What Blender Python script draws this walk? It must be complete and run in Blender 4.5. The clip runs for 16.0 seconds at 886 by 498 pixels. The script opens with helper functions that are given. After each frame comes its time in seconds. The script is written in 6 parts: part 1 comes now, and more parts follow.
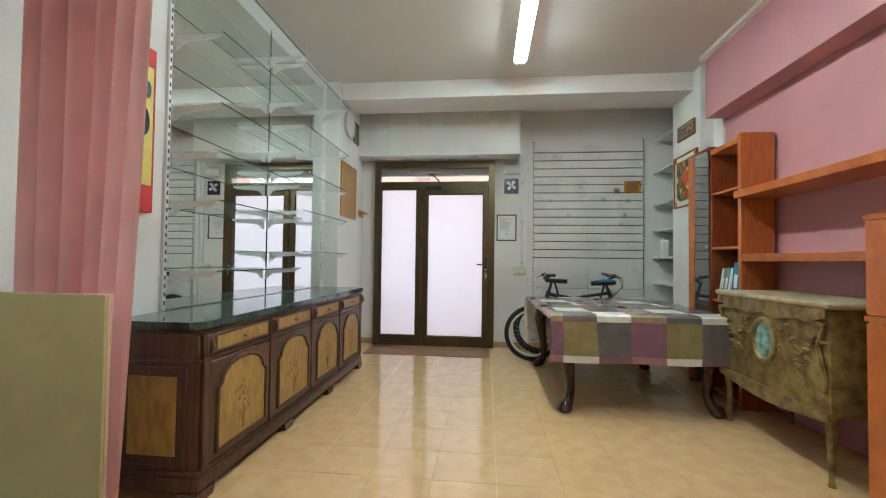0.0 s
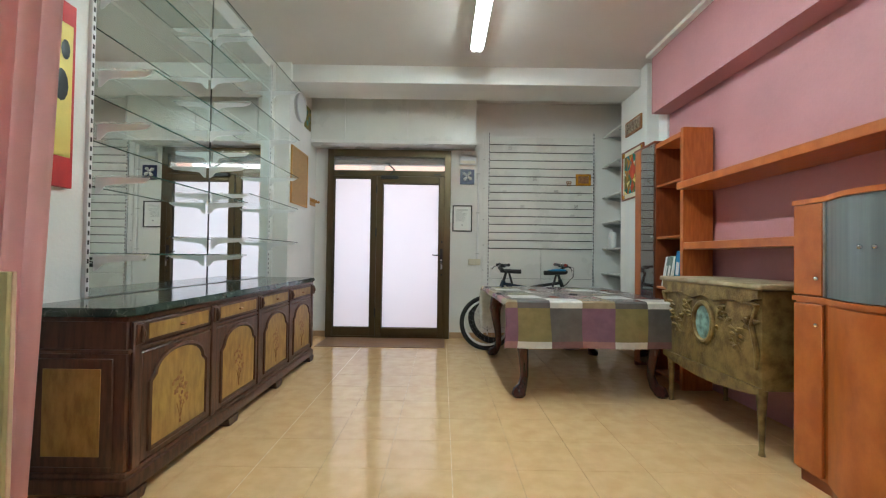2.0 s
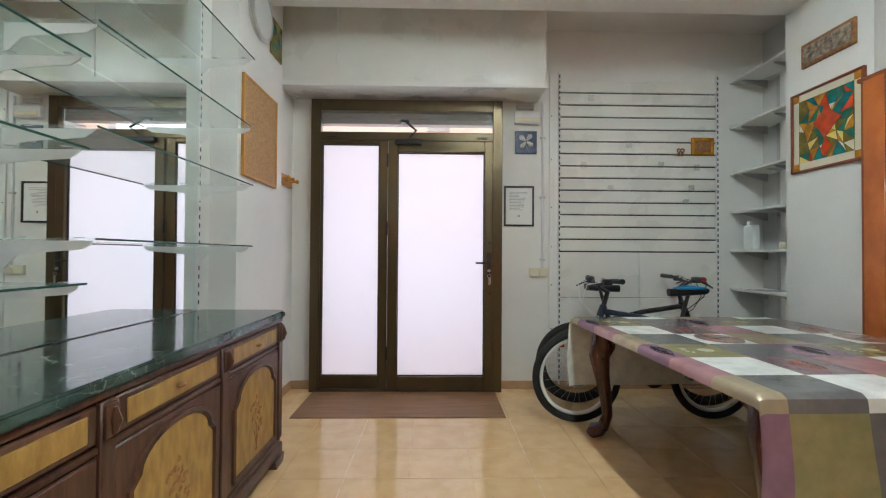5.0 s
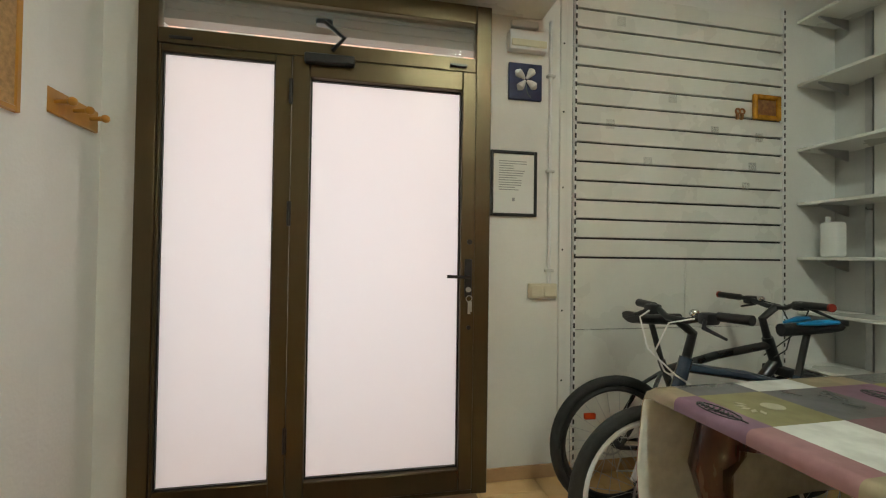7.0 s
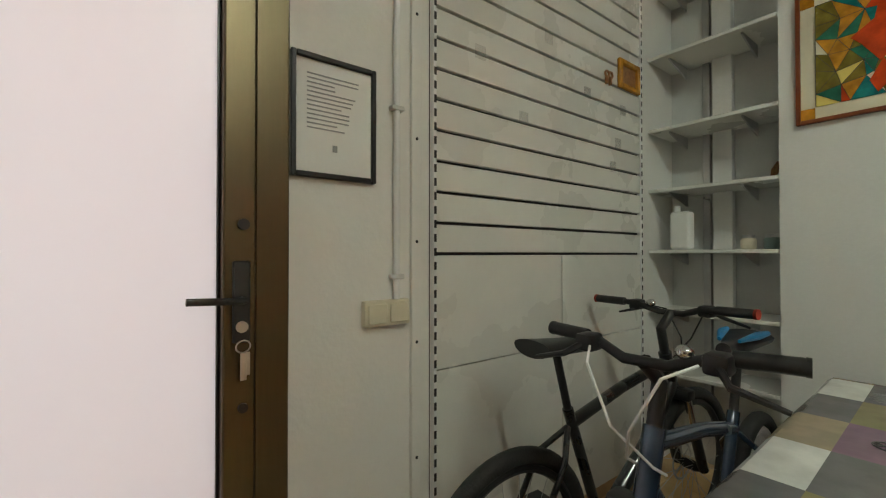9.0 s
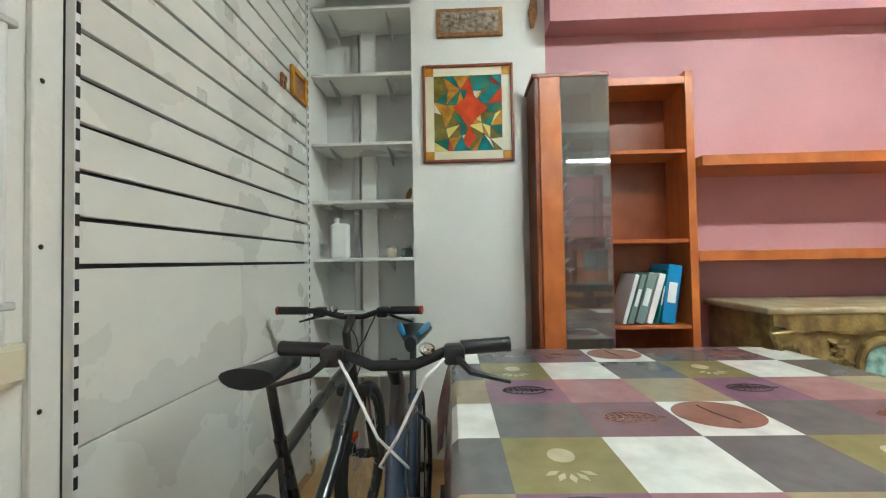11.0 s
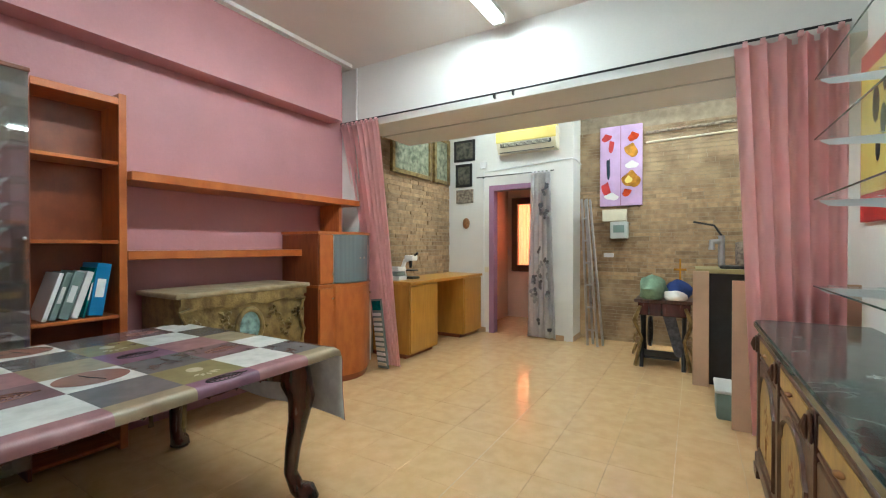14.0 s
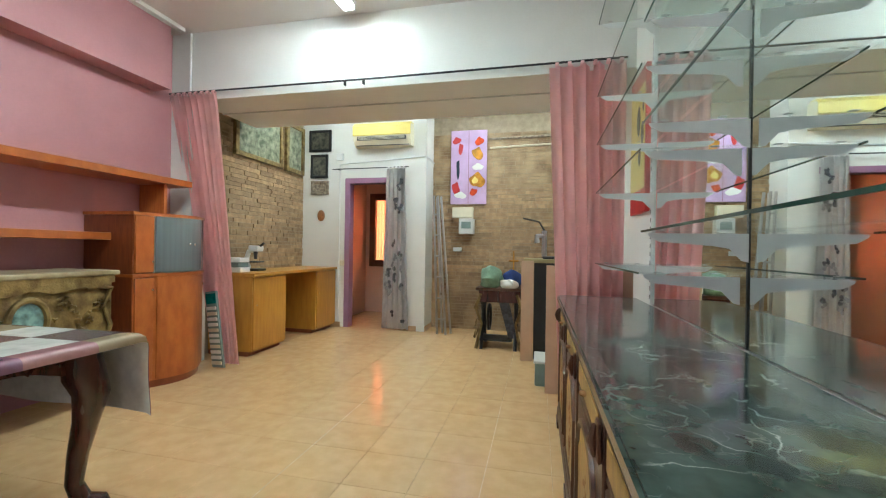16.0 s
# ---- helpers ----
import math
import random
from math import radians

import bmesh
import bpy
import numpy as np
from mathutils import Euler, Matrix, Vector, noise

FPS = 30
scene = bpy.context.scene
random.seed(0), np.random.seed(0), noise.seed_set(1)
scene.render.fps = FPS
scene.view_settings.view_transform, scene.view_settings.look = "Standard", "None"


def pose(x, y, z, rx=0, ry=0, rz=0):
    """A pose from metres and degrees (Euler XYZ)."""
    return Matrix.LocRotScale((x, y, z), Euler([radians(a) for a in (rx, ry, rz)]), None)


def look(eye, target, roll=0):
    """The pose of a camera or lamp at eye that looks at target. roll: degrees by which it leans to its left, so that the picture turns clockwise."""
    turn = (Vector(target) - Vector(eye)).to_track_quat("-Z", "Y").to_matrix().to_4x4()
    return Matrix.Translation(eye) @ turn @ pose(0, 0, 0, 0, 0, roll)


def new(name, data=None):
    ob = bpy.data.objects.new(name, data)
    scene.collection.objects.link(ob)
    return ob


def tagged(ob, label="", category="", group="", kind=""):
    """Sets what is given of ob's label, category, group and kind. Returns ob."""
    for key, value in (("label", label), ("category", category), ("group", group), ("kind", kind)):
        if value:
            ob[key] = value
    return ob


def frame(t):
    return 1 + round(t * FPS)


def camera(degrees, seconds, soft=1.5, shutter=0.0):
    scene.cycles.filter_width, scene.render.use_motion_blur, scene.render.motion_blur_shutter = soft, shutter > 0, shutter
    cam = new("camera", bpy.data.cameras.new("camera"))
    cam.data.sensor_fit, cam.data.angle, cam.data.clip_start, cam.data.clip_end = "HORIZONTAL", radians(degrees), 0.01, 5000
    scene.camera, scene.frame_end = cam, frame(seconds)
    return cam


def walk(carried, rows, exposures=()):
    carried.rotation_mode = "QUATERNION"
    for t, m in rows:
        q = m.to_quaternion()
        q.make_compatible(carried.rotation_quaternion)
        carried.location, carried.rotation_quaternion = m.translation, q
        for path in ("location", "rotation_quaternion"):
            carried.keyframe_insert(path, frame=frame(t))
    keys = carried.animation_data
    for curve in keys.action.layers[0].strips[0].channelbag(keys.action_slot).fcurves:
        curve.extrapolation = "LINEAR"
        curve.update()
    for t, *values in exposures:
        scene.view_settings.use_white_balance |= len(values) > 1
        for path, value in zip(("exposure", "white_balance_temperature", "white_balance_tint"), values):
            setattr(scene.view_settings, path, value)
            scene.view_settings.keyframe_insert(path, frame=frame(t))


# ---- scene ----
cam = camera(93.3, 16.0, soft=1.15)
PATH = [
    (0, (0.068, 0.162, 1.205), (-0.141, 2.15, 1.258), 0.7),
    (0.5, (0.083, 0.005, 1.189), (-0.028, 2.001, 1.239), 0.6),
    (1, (0.108, -0.072, 1.149), (0.059, 1.927, 1.194), 0.6),
    (1.5, (0.122, 0.005, 1.132), (0.106, 2.005, 1.172), 0.7),
    (2, (0.065, 0.22, 1.135), (0.068, 2.22, 1.17), 0.8),
    (2.5, (0.01, 0.462, 1.165), (0.01, 2.462, 1.19), 0.7),
    (3, (-0.061, 0.746, 1.176), (-0.055, 2.746, 1.195), 0.8),
    (3.5, (-0.125, 1.088, 1.193), (-0.121, 3.088, 1.21), 0.7),
    (4, (-0.204, 1.459, 1.216), (-0.212, 3.459, 1.23), 0.8),
    (4.2, (-0.255, 1.628, 1.211), (-0.262, 3.628, 1.243), 0.5),
    (6.3, (-0.548, 3.292, 1.242), (-0.34, 5.281, 1.259), 1.0),
    (6.5, (-0.532, 3.464, 1.242), (-0.283, 5.448, 1.264), 0.9),
    (7, (-0.501, 3.834, 1.257), (-0.12, 5.797, 1.288), 0.8),
    (7.5, (-0.484, 4.186, 1.261), (0.076, 6.106, 1.293), 0.6),
    (8, (-0.395, 4.497, 1.262), (0.382, 6.339, 1.28), 0.6),
    (8.2, (-0.345, 4.615, 1.267), (0.525, 6.416, 1.279), 0.6),
    (10.3, (-0.047, 5.246, 1.238), (1.843, 5.894, 1.316), -1.2),
    (10.5, (-0.041, 5.343, 1.238), (1.92, 5.731, 1.317), -1.1),
    (11, (-0.22, 5.17, 1.256), (1.777, 5.261, 1.311), -1.0),
    (11.5, (-0.321, 5.294, 1.281), (1.63, 4.856, 1.315), -1.1),
    (12, (-0.502, 5.234, 1.272), (1.327, 4.426, 1.303), -1.2),
    (12.5, (-0.689, 5.197, 1.291), (0.97, 4.08, 1.303), -0.9),
    (13, (-0.85, 5.16, 1.304), (0.613, 3.796, 1.305), -0.5),
    (13.5, (-0.964, 5.139, 1.323), (0.287, 3.579, 1.312), -0.2),
    (14, (-1.011, 5.139, 1.319), (0.019, 3.425, 1.304), -0.0),
    (14.5, (-1.029, 5.127, 1.28), (-0.205, 3.305, 1.27), 0.3),
    (15, (-1.077, 5.12, 1.24), (-0.422, 3.231, 1.236), 0.6),
    (15.5, (-1.123, 5.107, 1.217), (-0.594, 3.178, 1.217), 0.8),
    (16, (-1.178, 5.116, 1.196), (-0.732, 3.166, 1.195), 0.9),
]
walk(cam, [(t, look(eye, target, roll)) for t, eye, target, roll in PATH],
     exposures=[(0, 0.82, 5950, 0), (4.2, 0.85, 5950, 2), (6.3, 0.92, 6100, 5), (6.8, 0.72, 6800, 0), (7.3, 0.45, 7300, -8), (8.2, 0.2, 7400, -10), (9.3, 0.6, 6800, 0), (10.4, 1.4, 6250, -2), (12, 1.15, 6000, 3), (14, 0.82, 5900, 2), (16, 0.82, 5900, 0)])


# ---------- world and large lights ----------
world = bpy.data.worlds.new("sky"); scene.world = world; world.use_nodes = True
_n = world.node_tree.nodes; _sky = _n.new("ShaderNodeTexSky"); _sky.sky_type = "NISHITA"; _sky.sun_disc = False
_sky.sun_elevation, _sky.sun_rotation = radians(50), radians(200)
world.node_tree.links.new(_sky.outputs[0], _n["Background"].inputs[0]); _n["Background"].inputs[1].default_value = 0.1
SUN = bpy.data.lights.new("sun", "SUN"); SUN.energy, SUN.angle, SUN.color = 2.0, radians(0.5), (1, 0.95, 0.87)
new("sun", SUN).matrix_world = look((0, 9, 12), (0, 15, 0))


def area(name, eye, target, sx, sy, watts, color):
    d = bpy.data.lights.new(name, "AREA"); d.shape, d.size, d.size_y, d.energy, d.color = "RECTANGLE", sx, sy, watts, color
    new(name, d).matrix_world = look(eye, target)


DOOR_W, TUBE, YARD_W = 20, 60.0, 140
area("street_daylight", (-0.68, 7.2, 1.4), (-0.68, 6, 1.3), 2.2, 2.6, DOOR_W, (0.74, 0.86, 1.0))
area("yard_daylight", (1.55, -3.6, 1.7), (1.55, -2.3, 1.6), 1.0, 1.4, YARD_W, (1.0, 0.72, 0.5))


# ---------- materials ----------
def mat(name, c, rough=0.6, metal=0.0, var=0.12, scale=6.0, bump=0.1, fine=90.0, c2=None, stretch=(1, 1, 1), coat=0.0, rand=0.0, spec=0.5, mixlo=0.35, mixhi=0.65, detail=4.0):
    m = bpy.data.materials.new(name); m.use_nodes = True
    nt = m.node_tree; N, L = nt.nodes, nt.links; p = N["Principled BSDF"]
    tc = N.new("ShaderNodeTexCoord"); mp = N.new("ShaderNodeMapping"); mp.inputs["Scale"].default_value = stretch
    L.new(tc.outputs["Object"], mp.inputs[0])
    n1 = N.new("ShaderNodeTexNoise"); n1.inputs["Scale"].default_value, n1.inputs["Detail"].default_value = scale, detail
    L.new(mp.outputs[0], n1.inputs["Vector"])
    n2 = N.new("ShaderNodeTexNoise"); n2.inputs["Scale"].default_value, n2.inputs["Detail"].default_value = fine, 3
    L.new(mp.outputs[0], n2.inputs["Vector"])
    r = N.new("ShaderNodeValToRGB"); c2 = c2 or tuple(max(0, k * (1 - var * 2)) for k in c)
    r.color_ramp.elements[0].position, r.color_ramp.elements[1].position = mixlo, mixhi
    r.color_ramp.elements[0].color, r.color_ramp.elements[1].color = (*c2, 1), (*c, 1)
    L.new(n1.outputs[0], r.inputs[0])
    hs = N.new("ShaderNodeHueSaturation"); L.new(r.outputs[0], hs.inputs["Color"])
    mr = N.new("ShaderNodeMapRange"); mr.inputs[3].default_value, mr.inputs[4].default_value = 1 - var * 0.7, 1 + var * 0.7
    L.new(n2.outputs[0], mr.inputs[0])
    if rand:
        oi = N.new("ShaderNodeObjectInfo"); m2 = N.new("ShaderNodeMapRange"); m2.inputs[3].default_value, m2.inputs[4].default_value = 1 - rand, 1 + rand
        L.new(oi.outputs["Random"], m2.inputs[0]); mu = N.new("ShaderNodeMath"); mu.operation = "MULTIPLY"
        L.new(mr.outputs[0], mu.inputs[0]); L.new(m2.outputs[0], mu.inputs[1]); L.new(mu.outputs[0], hs.inputs["Value"])
    else:
        L.new(mr.outputs[0], hs.inputs["Value"])
    L.new(hs.outputs[0], p.inputs["Base Color"])
    p.inputs["Metallic"].default_value, p.inputs["Specular IOR Level"].default_value, p.inputs["Coat Weight"].default_value = metal, spec, coat
    rr = N.new("ShaderNodeMapRange"); rr.inputs[3].default_value, rr.inputs[4].default_value = max(0.02, rough - 0.07), min(1, rough + 0.07)
    L.new(n1.outputs[0], rr.inputs[0]); L.new(rr.outputs[0], p.inputs["Roughness"])
    if bump:
        b = N.new("ShaderNodeBump"); b.inputs["Strength"].default_value, b.inputs["Distance"].default_value = bump, 0.01
        ad = N.new("ShaderNodeMath"); L.new(n1.outputs[0], ad.inputs[0]); L.new(n2.outputs[0], ad.inputs[1])
        L.new(ad.outputs[0], b.inputs["Height"]); L.new(b.outputs[0], p.inputs["Normal"])
    return m


def emit(name, c, s):
    m = bpy.data.materials.new(name); m.use_nodes = True; p = m.node_tree.nodes["Principled BSDF"]
    p.inputs["Base Color"].default_value = (*c, 1); p.inputs["Emission Color"].default_value = (*c, 1); p.inputs["Emission Strength"].default_value = s
    return m


def glass(name, c, rough=0.0, alpha=None):
    m = bpy.data.materials.new(name); m.use_nodes = True; p = m.node_tree.nodes["Principled BSDF"]
    p.inputs["Base Color"].default_value = (*c, 1); p.inputs["Roughness"].default_value = rough; p.inputs["IOR"].default_value = 1.45
    if alpha is None:
        p.inputs["Transmission Weight"].default_value = 1.0
    else:
        p.inputs["Alpha"].default_value = alpha
    return m


def frosted(name, c):
    m = bpy.data.materials.new(name); m.use_nodes = True; N, L = m.node_tree.nodes, m.node_tree.links
    t = N.new("ShaderNodeBsdfTranslucent"); g = N.new("ShaderNodeBsdfPrincipled"); mx = N.new("ShaderNodeMixShader")
    t.inputs[0].default_value = (*c, 1); g.inputs["Base Color"].default_value = (0.75, 0.76, 0.8, 1); g.inputs["Roughness"].default_value = 0.25
    mx.inputs[0].default_value = 0.3
    L.new(t.outputs[0], mx.inputs[1]); L.new(g.outputs[0], mx.inputs[2]); L.new(mx.outputs[0], N["Material Output"].inputs[0])
    return m


def marble_mat():
    m = mat("green_marble", (0.075, 0.115, 0.10), 0.10, 0, 0.25, 9, 0.0, 45, (0.022, 0.040, 0.036), detail=8)
    N, L = m.node_tree.nodes, m.node_tree.links; p = N["Principled BSDF"]; src = p.inputs["Base Color"].links[0].from_socket
    tc = N.new("ShaderNodeTexCoord"); warp = N.new("ShaderNodeTexNoise"); warp.inputs["Scale"].default_value, warp.inputs["Detail"].default_value = 6, 7
    L.new(tc.outputs["Object"], warp.inputs["Vector"])
    add = N.new("ShaderNodeMixRGB"); add.blend_type = "LINEAR_LIGHT"; add.inputs[0].default_value = 0.12
    L.new(tc.outputs["Object"], add.inputs[1]); L.new(warp.outputs["Color"], add.inputs[2])
    for scale, width, tone in ((5.0, 0.020, 0.75), (13.0, 0.030, 0.45)):
        v = N.new("ShaderNodeTexVoronoi"); v.feature = "DISTANCE_TO_EDGE"; v.inputs["Scale"].default_value = scale; L.new(add.outputs[0], v.inputs["Vector"])
        k = N.new("ShaderNodeMapRange"); k.inputs[1].default_value, k.inputs[2].default_value, k.inputs[3].default_value, k.inputs[4].default_value = 0.0, width, tone, 0.0; L.new(v.outputs["Distance"], k.inputs[0])
        br = N.new("ShaderNodeTexNoise"); br.inputs["Scale"].default_value, br.inputs["Detail"].default_value = scale * 0.9, 3; L.new(tc.outputs["Object"], br.inputs["Vector"])
        q = N.new("ShaderNodeMapRange"); q.inputs[1].default_value, q.inputs[2].default_value = 0.47, 0.66; L.new(br.outputs[0], q.inputs[0])
        mu = N.new("ShaderNodeMath"); mu.operation = "MULTIPLY"; L.new(k.outputs[0], mu.inputs[0]); L.new(q.outputs[0], mu.inputs[1])
        mx = N.new("ShaderNodeMix"); mx.data_type = "RGBA"; mx.inputs[7].default_value = (0.50, 0.56, 0.52, 1)
        L.new(mu.outputs[0], mx.inputs[0]); L.new(src, mx.inputs[6]); src = mx.outputs[2]
    L.new(src, p.inputs["Base Color"])
    return m


M_WALL = mat("white_plaster", (0.80, 0.79, 0.76), 0.75, 0, 0.035, 1.6, 0.12, 60)
M_CEIL = mat("ceiling_paint", (0.72, 0.68, 0.64), 0.8, 0, 0.03, 1.2, 0.08, 50)
M_PINK = mat("mauve_paint", (0.50, 0.235, 0.255), 0.55, 0, 0.05, 2.2, 0.10, 45)
M_PEACH = mat("peach_paint", (0.88, 0.64, 0.50), 0.7, 0, 0.05, 2, 0.1, 50)
M_GREYW = mat("grey_white_paint", (0.62, 0.62, 0.60), 0.7, 0, 0.05, 2, 0.1, 50)
M_TILE = mat("beige_floor_tile", (0.77, 0.525, 0.27), 0.15, 0, 0.05, 9.0, 0.006, 16, (0.70, 0.455, 0.22), rand=0.012, coat=0.25)
_n = M_TILE.node_tree.nodes; _g = _n.new("ShaderNodeNewGeometry"); M_TILE.node_tree.links.new(_g.outputs["Position"], _n["Mapping"].inputs[0])
M_GROUT = mat("grout", (0.80, 0.60, 0.36), 0.9, 0, 0.15, 20, 0.3)
M_MAT = mat("brown_threshold", (0.27, 0.14, 0.065), 0.55, 0, 0.15, 6, 0.1, 60, stretch=(0.4, 4, 1))
M_SKIRT = mat("tan_skirting_tile", (0.52, 0.33, 0.18), 0.35, 0, 0.1, 6, 0.05)
M_ALU = mat("bronze_aluminium", (0.115, 0.085, 0.045), 0.35, 0.75, 0.1, 3, 0.02, 120, stretch=(1, 1, 0.1))
M_FROST = frosted("milky_glass", (0.93, 0.93, 0.97))
M_CLEAR = glass("clear_glass", (0.95, 1, 0.97), 0, 0.12)
M_SHELF_G = glass("green_glass", (0.70, 0.92, 0.86), 0.0, 0.14)
M_GEDGE = mat("glass_edge", (0.02, 0.07, 0.055), 0.12, 0, 0.05, 10, 0)
M_SMOKE = glass("smoked_glass", (0.46, 0.45, 0.45), 0.03, 0.6); M_SMOKE.node_tree.nodes["Principled BSDF"].inputs["Metallic"].default_value = 0.85
M_MIRROR = mat("mirror_silver", (0.88, 0.94, 0.92), 0.02, 1.0, 0.0, 1, 0)
M_MIRROR.node_tree.links.remove(M_MIRROR.node_tree.nodes["Principled BSDF"].inputs["Roughness"].links[0]); M_MIRROR.node_tree.nodes["Principled BSDF"].inputs["Roughness"].default_value = 0.015
M_WMETAL = mat("white_enamel", (0.80, 0.80, 0.80), 0.35, 0.0, 0.04, 8, 0.02)
M_WLAM = mat("white_laminate", (0.76, 0.755, 0.71), 0.28, 0, 0.03, 3, 0.02, 40)
M_BLACK = mat("black_plastic", (0.015, 0.015, 0.017), 0.4, 0, 0.2, 15, 0.05)
M_RUBBER = mat("tyre_rubber", (0.02, 0.02, 0.02), 0.75, 0, 0.2, 30, 0.3, 150)
M_CHROME = mat("chrome", (0.75, 0.75, 0.76), 0.15, 1, 0.05, 12, 0.0)
M_STEEL = mat("brushed_steel", (0.55, 0.55, 0.56), 0.3, 0.9, 0.08, 8, 0.02, 150)
M_BLUEP = mat("blue_grey_paint", (0.035, 0.06, 0.10), 0.25, 0.3, 0.1, 8, 0, coat=0.5)
M_GRAPH = mat("graphite_paint", (0.025, 0.027, 0.028), 0.28, 0.3, 0.1, 8, 0, coat=0.5)
M_DWOOD = mat("dark_walnut", (0.115, 0.047, 0.026), 0.38, 0, 0.22, 7, 0.08, 60, (0.05, 0.02, 0.012), (6, 6, 0.8))
M_MAHOG = mat("dark_mahogany", (0.075, 0.018, 0.012), 0.25, 0, 0.2, 6, 0.05, 50, (0.035, 0.008, 0.006), (5, 5, 0.8), coat=0.3)
M_OCHRE = mat("ochre_painted_wood", (0.42, 0.265, 0.07), 0.42, 0, 0.15, 9, 0.06, 60, (0.27, 0.15, 0.035), (3, 3, 1))
M_MOTIF = mat("brown_painted_motif", (0.20, 0.075, 0.03), 0.5, 0, 0.3, 40, 0.02, 90, (0.33, 0.16, 0.05))
M_ORANGE = mat("cherry_veneer", (0.47, 0.135, 0.03), 0.33, 0, 0.12, 8, 0.02, 80, (0.36, 0.09, 0.018), (6, 1.2, 0.8))
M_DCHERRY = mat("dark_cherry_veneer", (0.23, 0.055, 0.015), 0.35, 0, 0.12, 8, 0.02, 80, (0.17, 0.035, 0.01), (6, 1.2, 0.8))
M_OAK = mat("yellow_oak", (0.50, 0.235, 0.035), 0.36, 0, 0.07, 6, 0.02, 70, (0.43, 0.19, 0.026), (4, 4, 0.6))
M_GOLD = mat("aged_gilt_wood", (0.32, 0.23, 0.085), 0.42, 0.35, 0.25, 14, 0.35, 70, (0.14, 0.085, 0.03))
M_GILTTOP = mat("worn_gilt_top", (0.42, 0.35, 0.23), 0.5, 0, 0.2, 9, 0.1, 60, (0.28, 0.21, 0.11))
M_TEAL = mat("painted_landscape", (0.30, 0.48, 0.46), 0.35, 0, 0.3, 18, 0.0, 50, (0.05, 0.10, 0.09))
M_CURT = mat("pink_cotton", (0.94, 0.63, 0.635), 0.9, 0, 0.07, 5, 0.15, 220)
_n = M_CURT.node_tree.nodes; _t = _n.new("ShaderNodeBsdfTranslucent"); _t.inputs[0].default_value = (0.97, 0.66, 0.66, 1); _m = _n.new("ShaderNodeMixShader"); _m.inputs[0].default_value = 0.4
M_CURT.node_tree.links.new(_n["Principled BSDF"].outputs[0], _m.inputs[1]); M_CURT.node_tree.links.new(_t.outputs[0], _m.inputs[2]); M_CURT.node_tree.links.new(_m.outputs[0], _n["Material Output"].inputs[0])
M_BRICK = mat("tan_brick_slip", (0.43, 0.30, 0.17), 0.85, 0, 0.2, 14, 0.5, 80, (0.30, 0.19, 0.10), rand=0.28)
M_BRICKS = mat("tan_brick_stuff", (0.43, 0.31, 0.18), 0.85, 0, 0.2, 5, 0.5, 80, (0.22, 0.14, 0.075), detail=2)
M_MORTAR = mat("pale_mortar", (0.42, 0.34, 0.24), 0.95, 0, 0.15, 12, 0.5)
M_PAPER = mat("paper", (0.82, 0.82, 0.80), 0.7, 0, 0.02, 5, 0.02)
M_INK = mat("grey_ink", (0.35, 0.35, 0.36), 0.8, 0, 0.1, 20, 0)
M_NAVY = mat("navy_glaze", (0.02, 0.03, 0.10), 0.3, 0, 0.2, 15, 0.05)
M_CORK = mat("cork", (0.50, 0.30, 0.135), 0.9, 0, 0.15, 60, 0.3, 200)
M_CREAM = mat("cream_plastic", (0.74, 0.68, 0.52), 0.4, 0, 0.04, 6, 0.02)
M_YELLOW = mat("yellowed_plastic", (0.76, 0.62, 0.16), 0.4, 0, 0.05, 5, 0.02)
M_RED = mat("red_paint", (0.55, 0.03, 0.03), 0.5, 0, 0.1, 10, 0.02)
M_GREEN = mat("green_pigment", (0.03, 0.20, 0.13), 0.2, 0, 0.25, 14, 0.03)
M_TEALG = mat("teal_pigment", (0.01, 0.22, 0.22), 0.2, 0, 0.25, 14, 0.03)
M_AMBER = mat("amber_pigment", (0.62, 0.28, 0.03), 0.2, 0, 0.25, 14, 0.03)
M_REDOR = mat("red_orange_pigment", (0.62, 0.06, 0.012), 0.2, 0, 0.2, 14, 0.03)
M_OLIVE = mat("olive_pigment", (0.22, 0.18, 0.03), 0.25, 0, 0.25, 14, 0.03)
M_BLUE = mat("blue_card", (0.01, 0.22, 0.48), 0.35, 0, 0.05, 5, 0.02)
M_GREYC = mat("grey_green_card", (0.20, 0.27, 0.25), 0.5, 0, 0.1, 8, 0.02)
M_LILAC = mat("lilac_canvas", (0.60, 0.42, 0.68), 0.7, 0, 0.08, 7, 0.08, 200)
M_SALMON = mat("salmon_board", (0.60, 0.40, 0.27), 0.7, 0, 0.06, 5, 0.05)
M_OLIVEB = mat("olive_board", (0.40, 0.33, 0.15), 0.6, 0, 0.06, 5, 0.05)
M_PURPLE = mat("mauve_jamb", (0.33, 0.17, 0.28), 0.5, 0, 0.06, 5, 0.05)
M_BROWNW = mat("brown_window_wood", (0.13, 0.05, 0.018), 0.4, 0, 0.15, 8, 0.05, 70, stretch=(5, 5, 0.8))
M_DARKART = mat("dark_picture", (0.13, 0.12, 0.09), 0.4, 0, 0.4, 16, 0.05, 50, (0.02, 0.022, 0.018))
M_LAND = mat("landscape_picture", (0.32, 0.33, 0.24), 0.4, 0, 0.4, 12, 0.05, 50, (0.07, 0.085, 0.05))
M_GREYST = mat("grey_stone_relief", (0.40, 0.33, 0.25), 0.8, 0, 0.3, 30, 0.5, 80, (0.16, 0.12, 0.09))
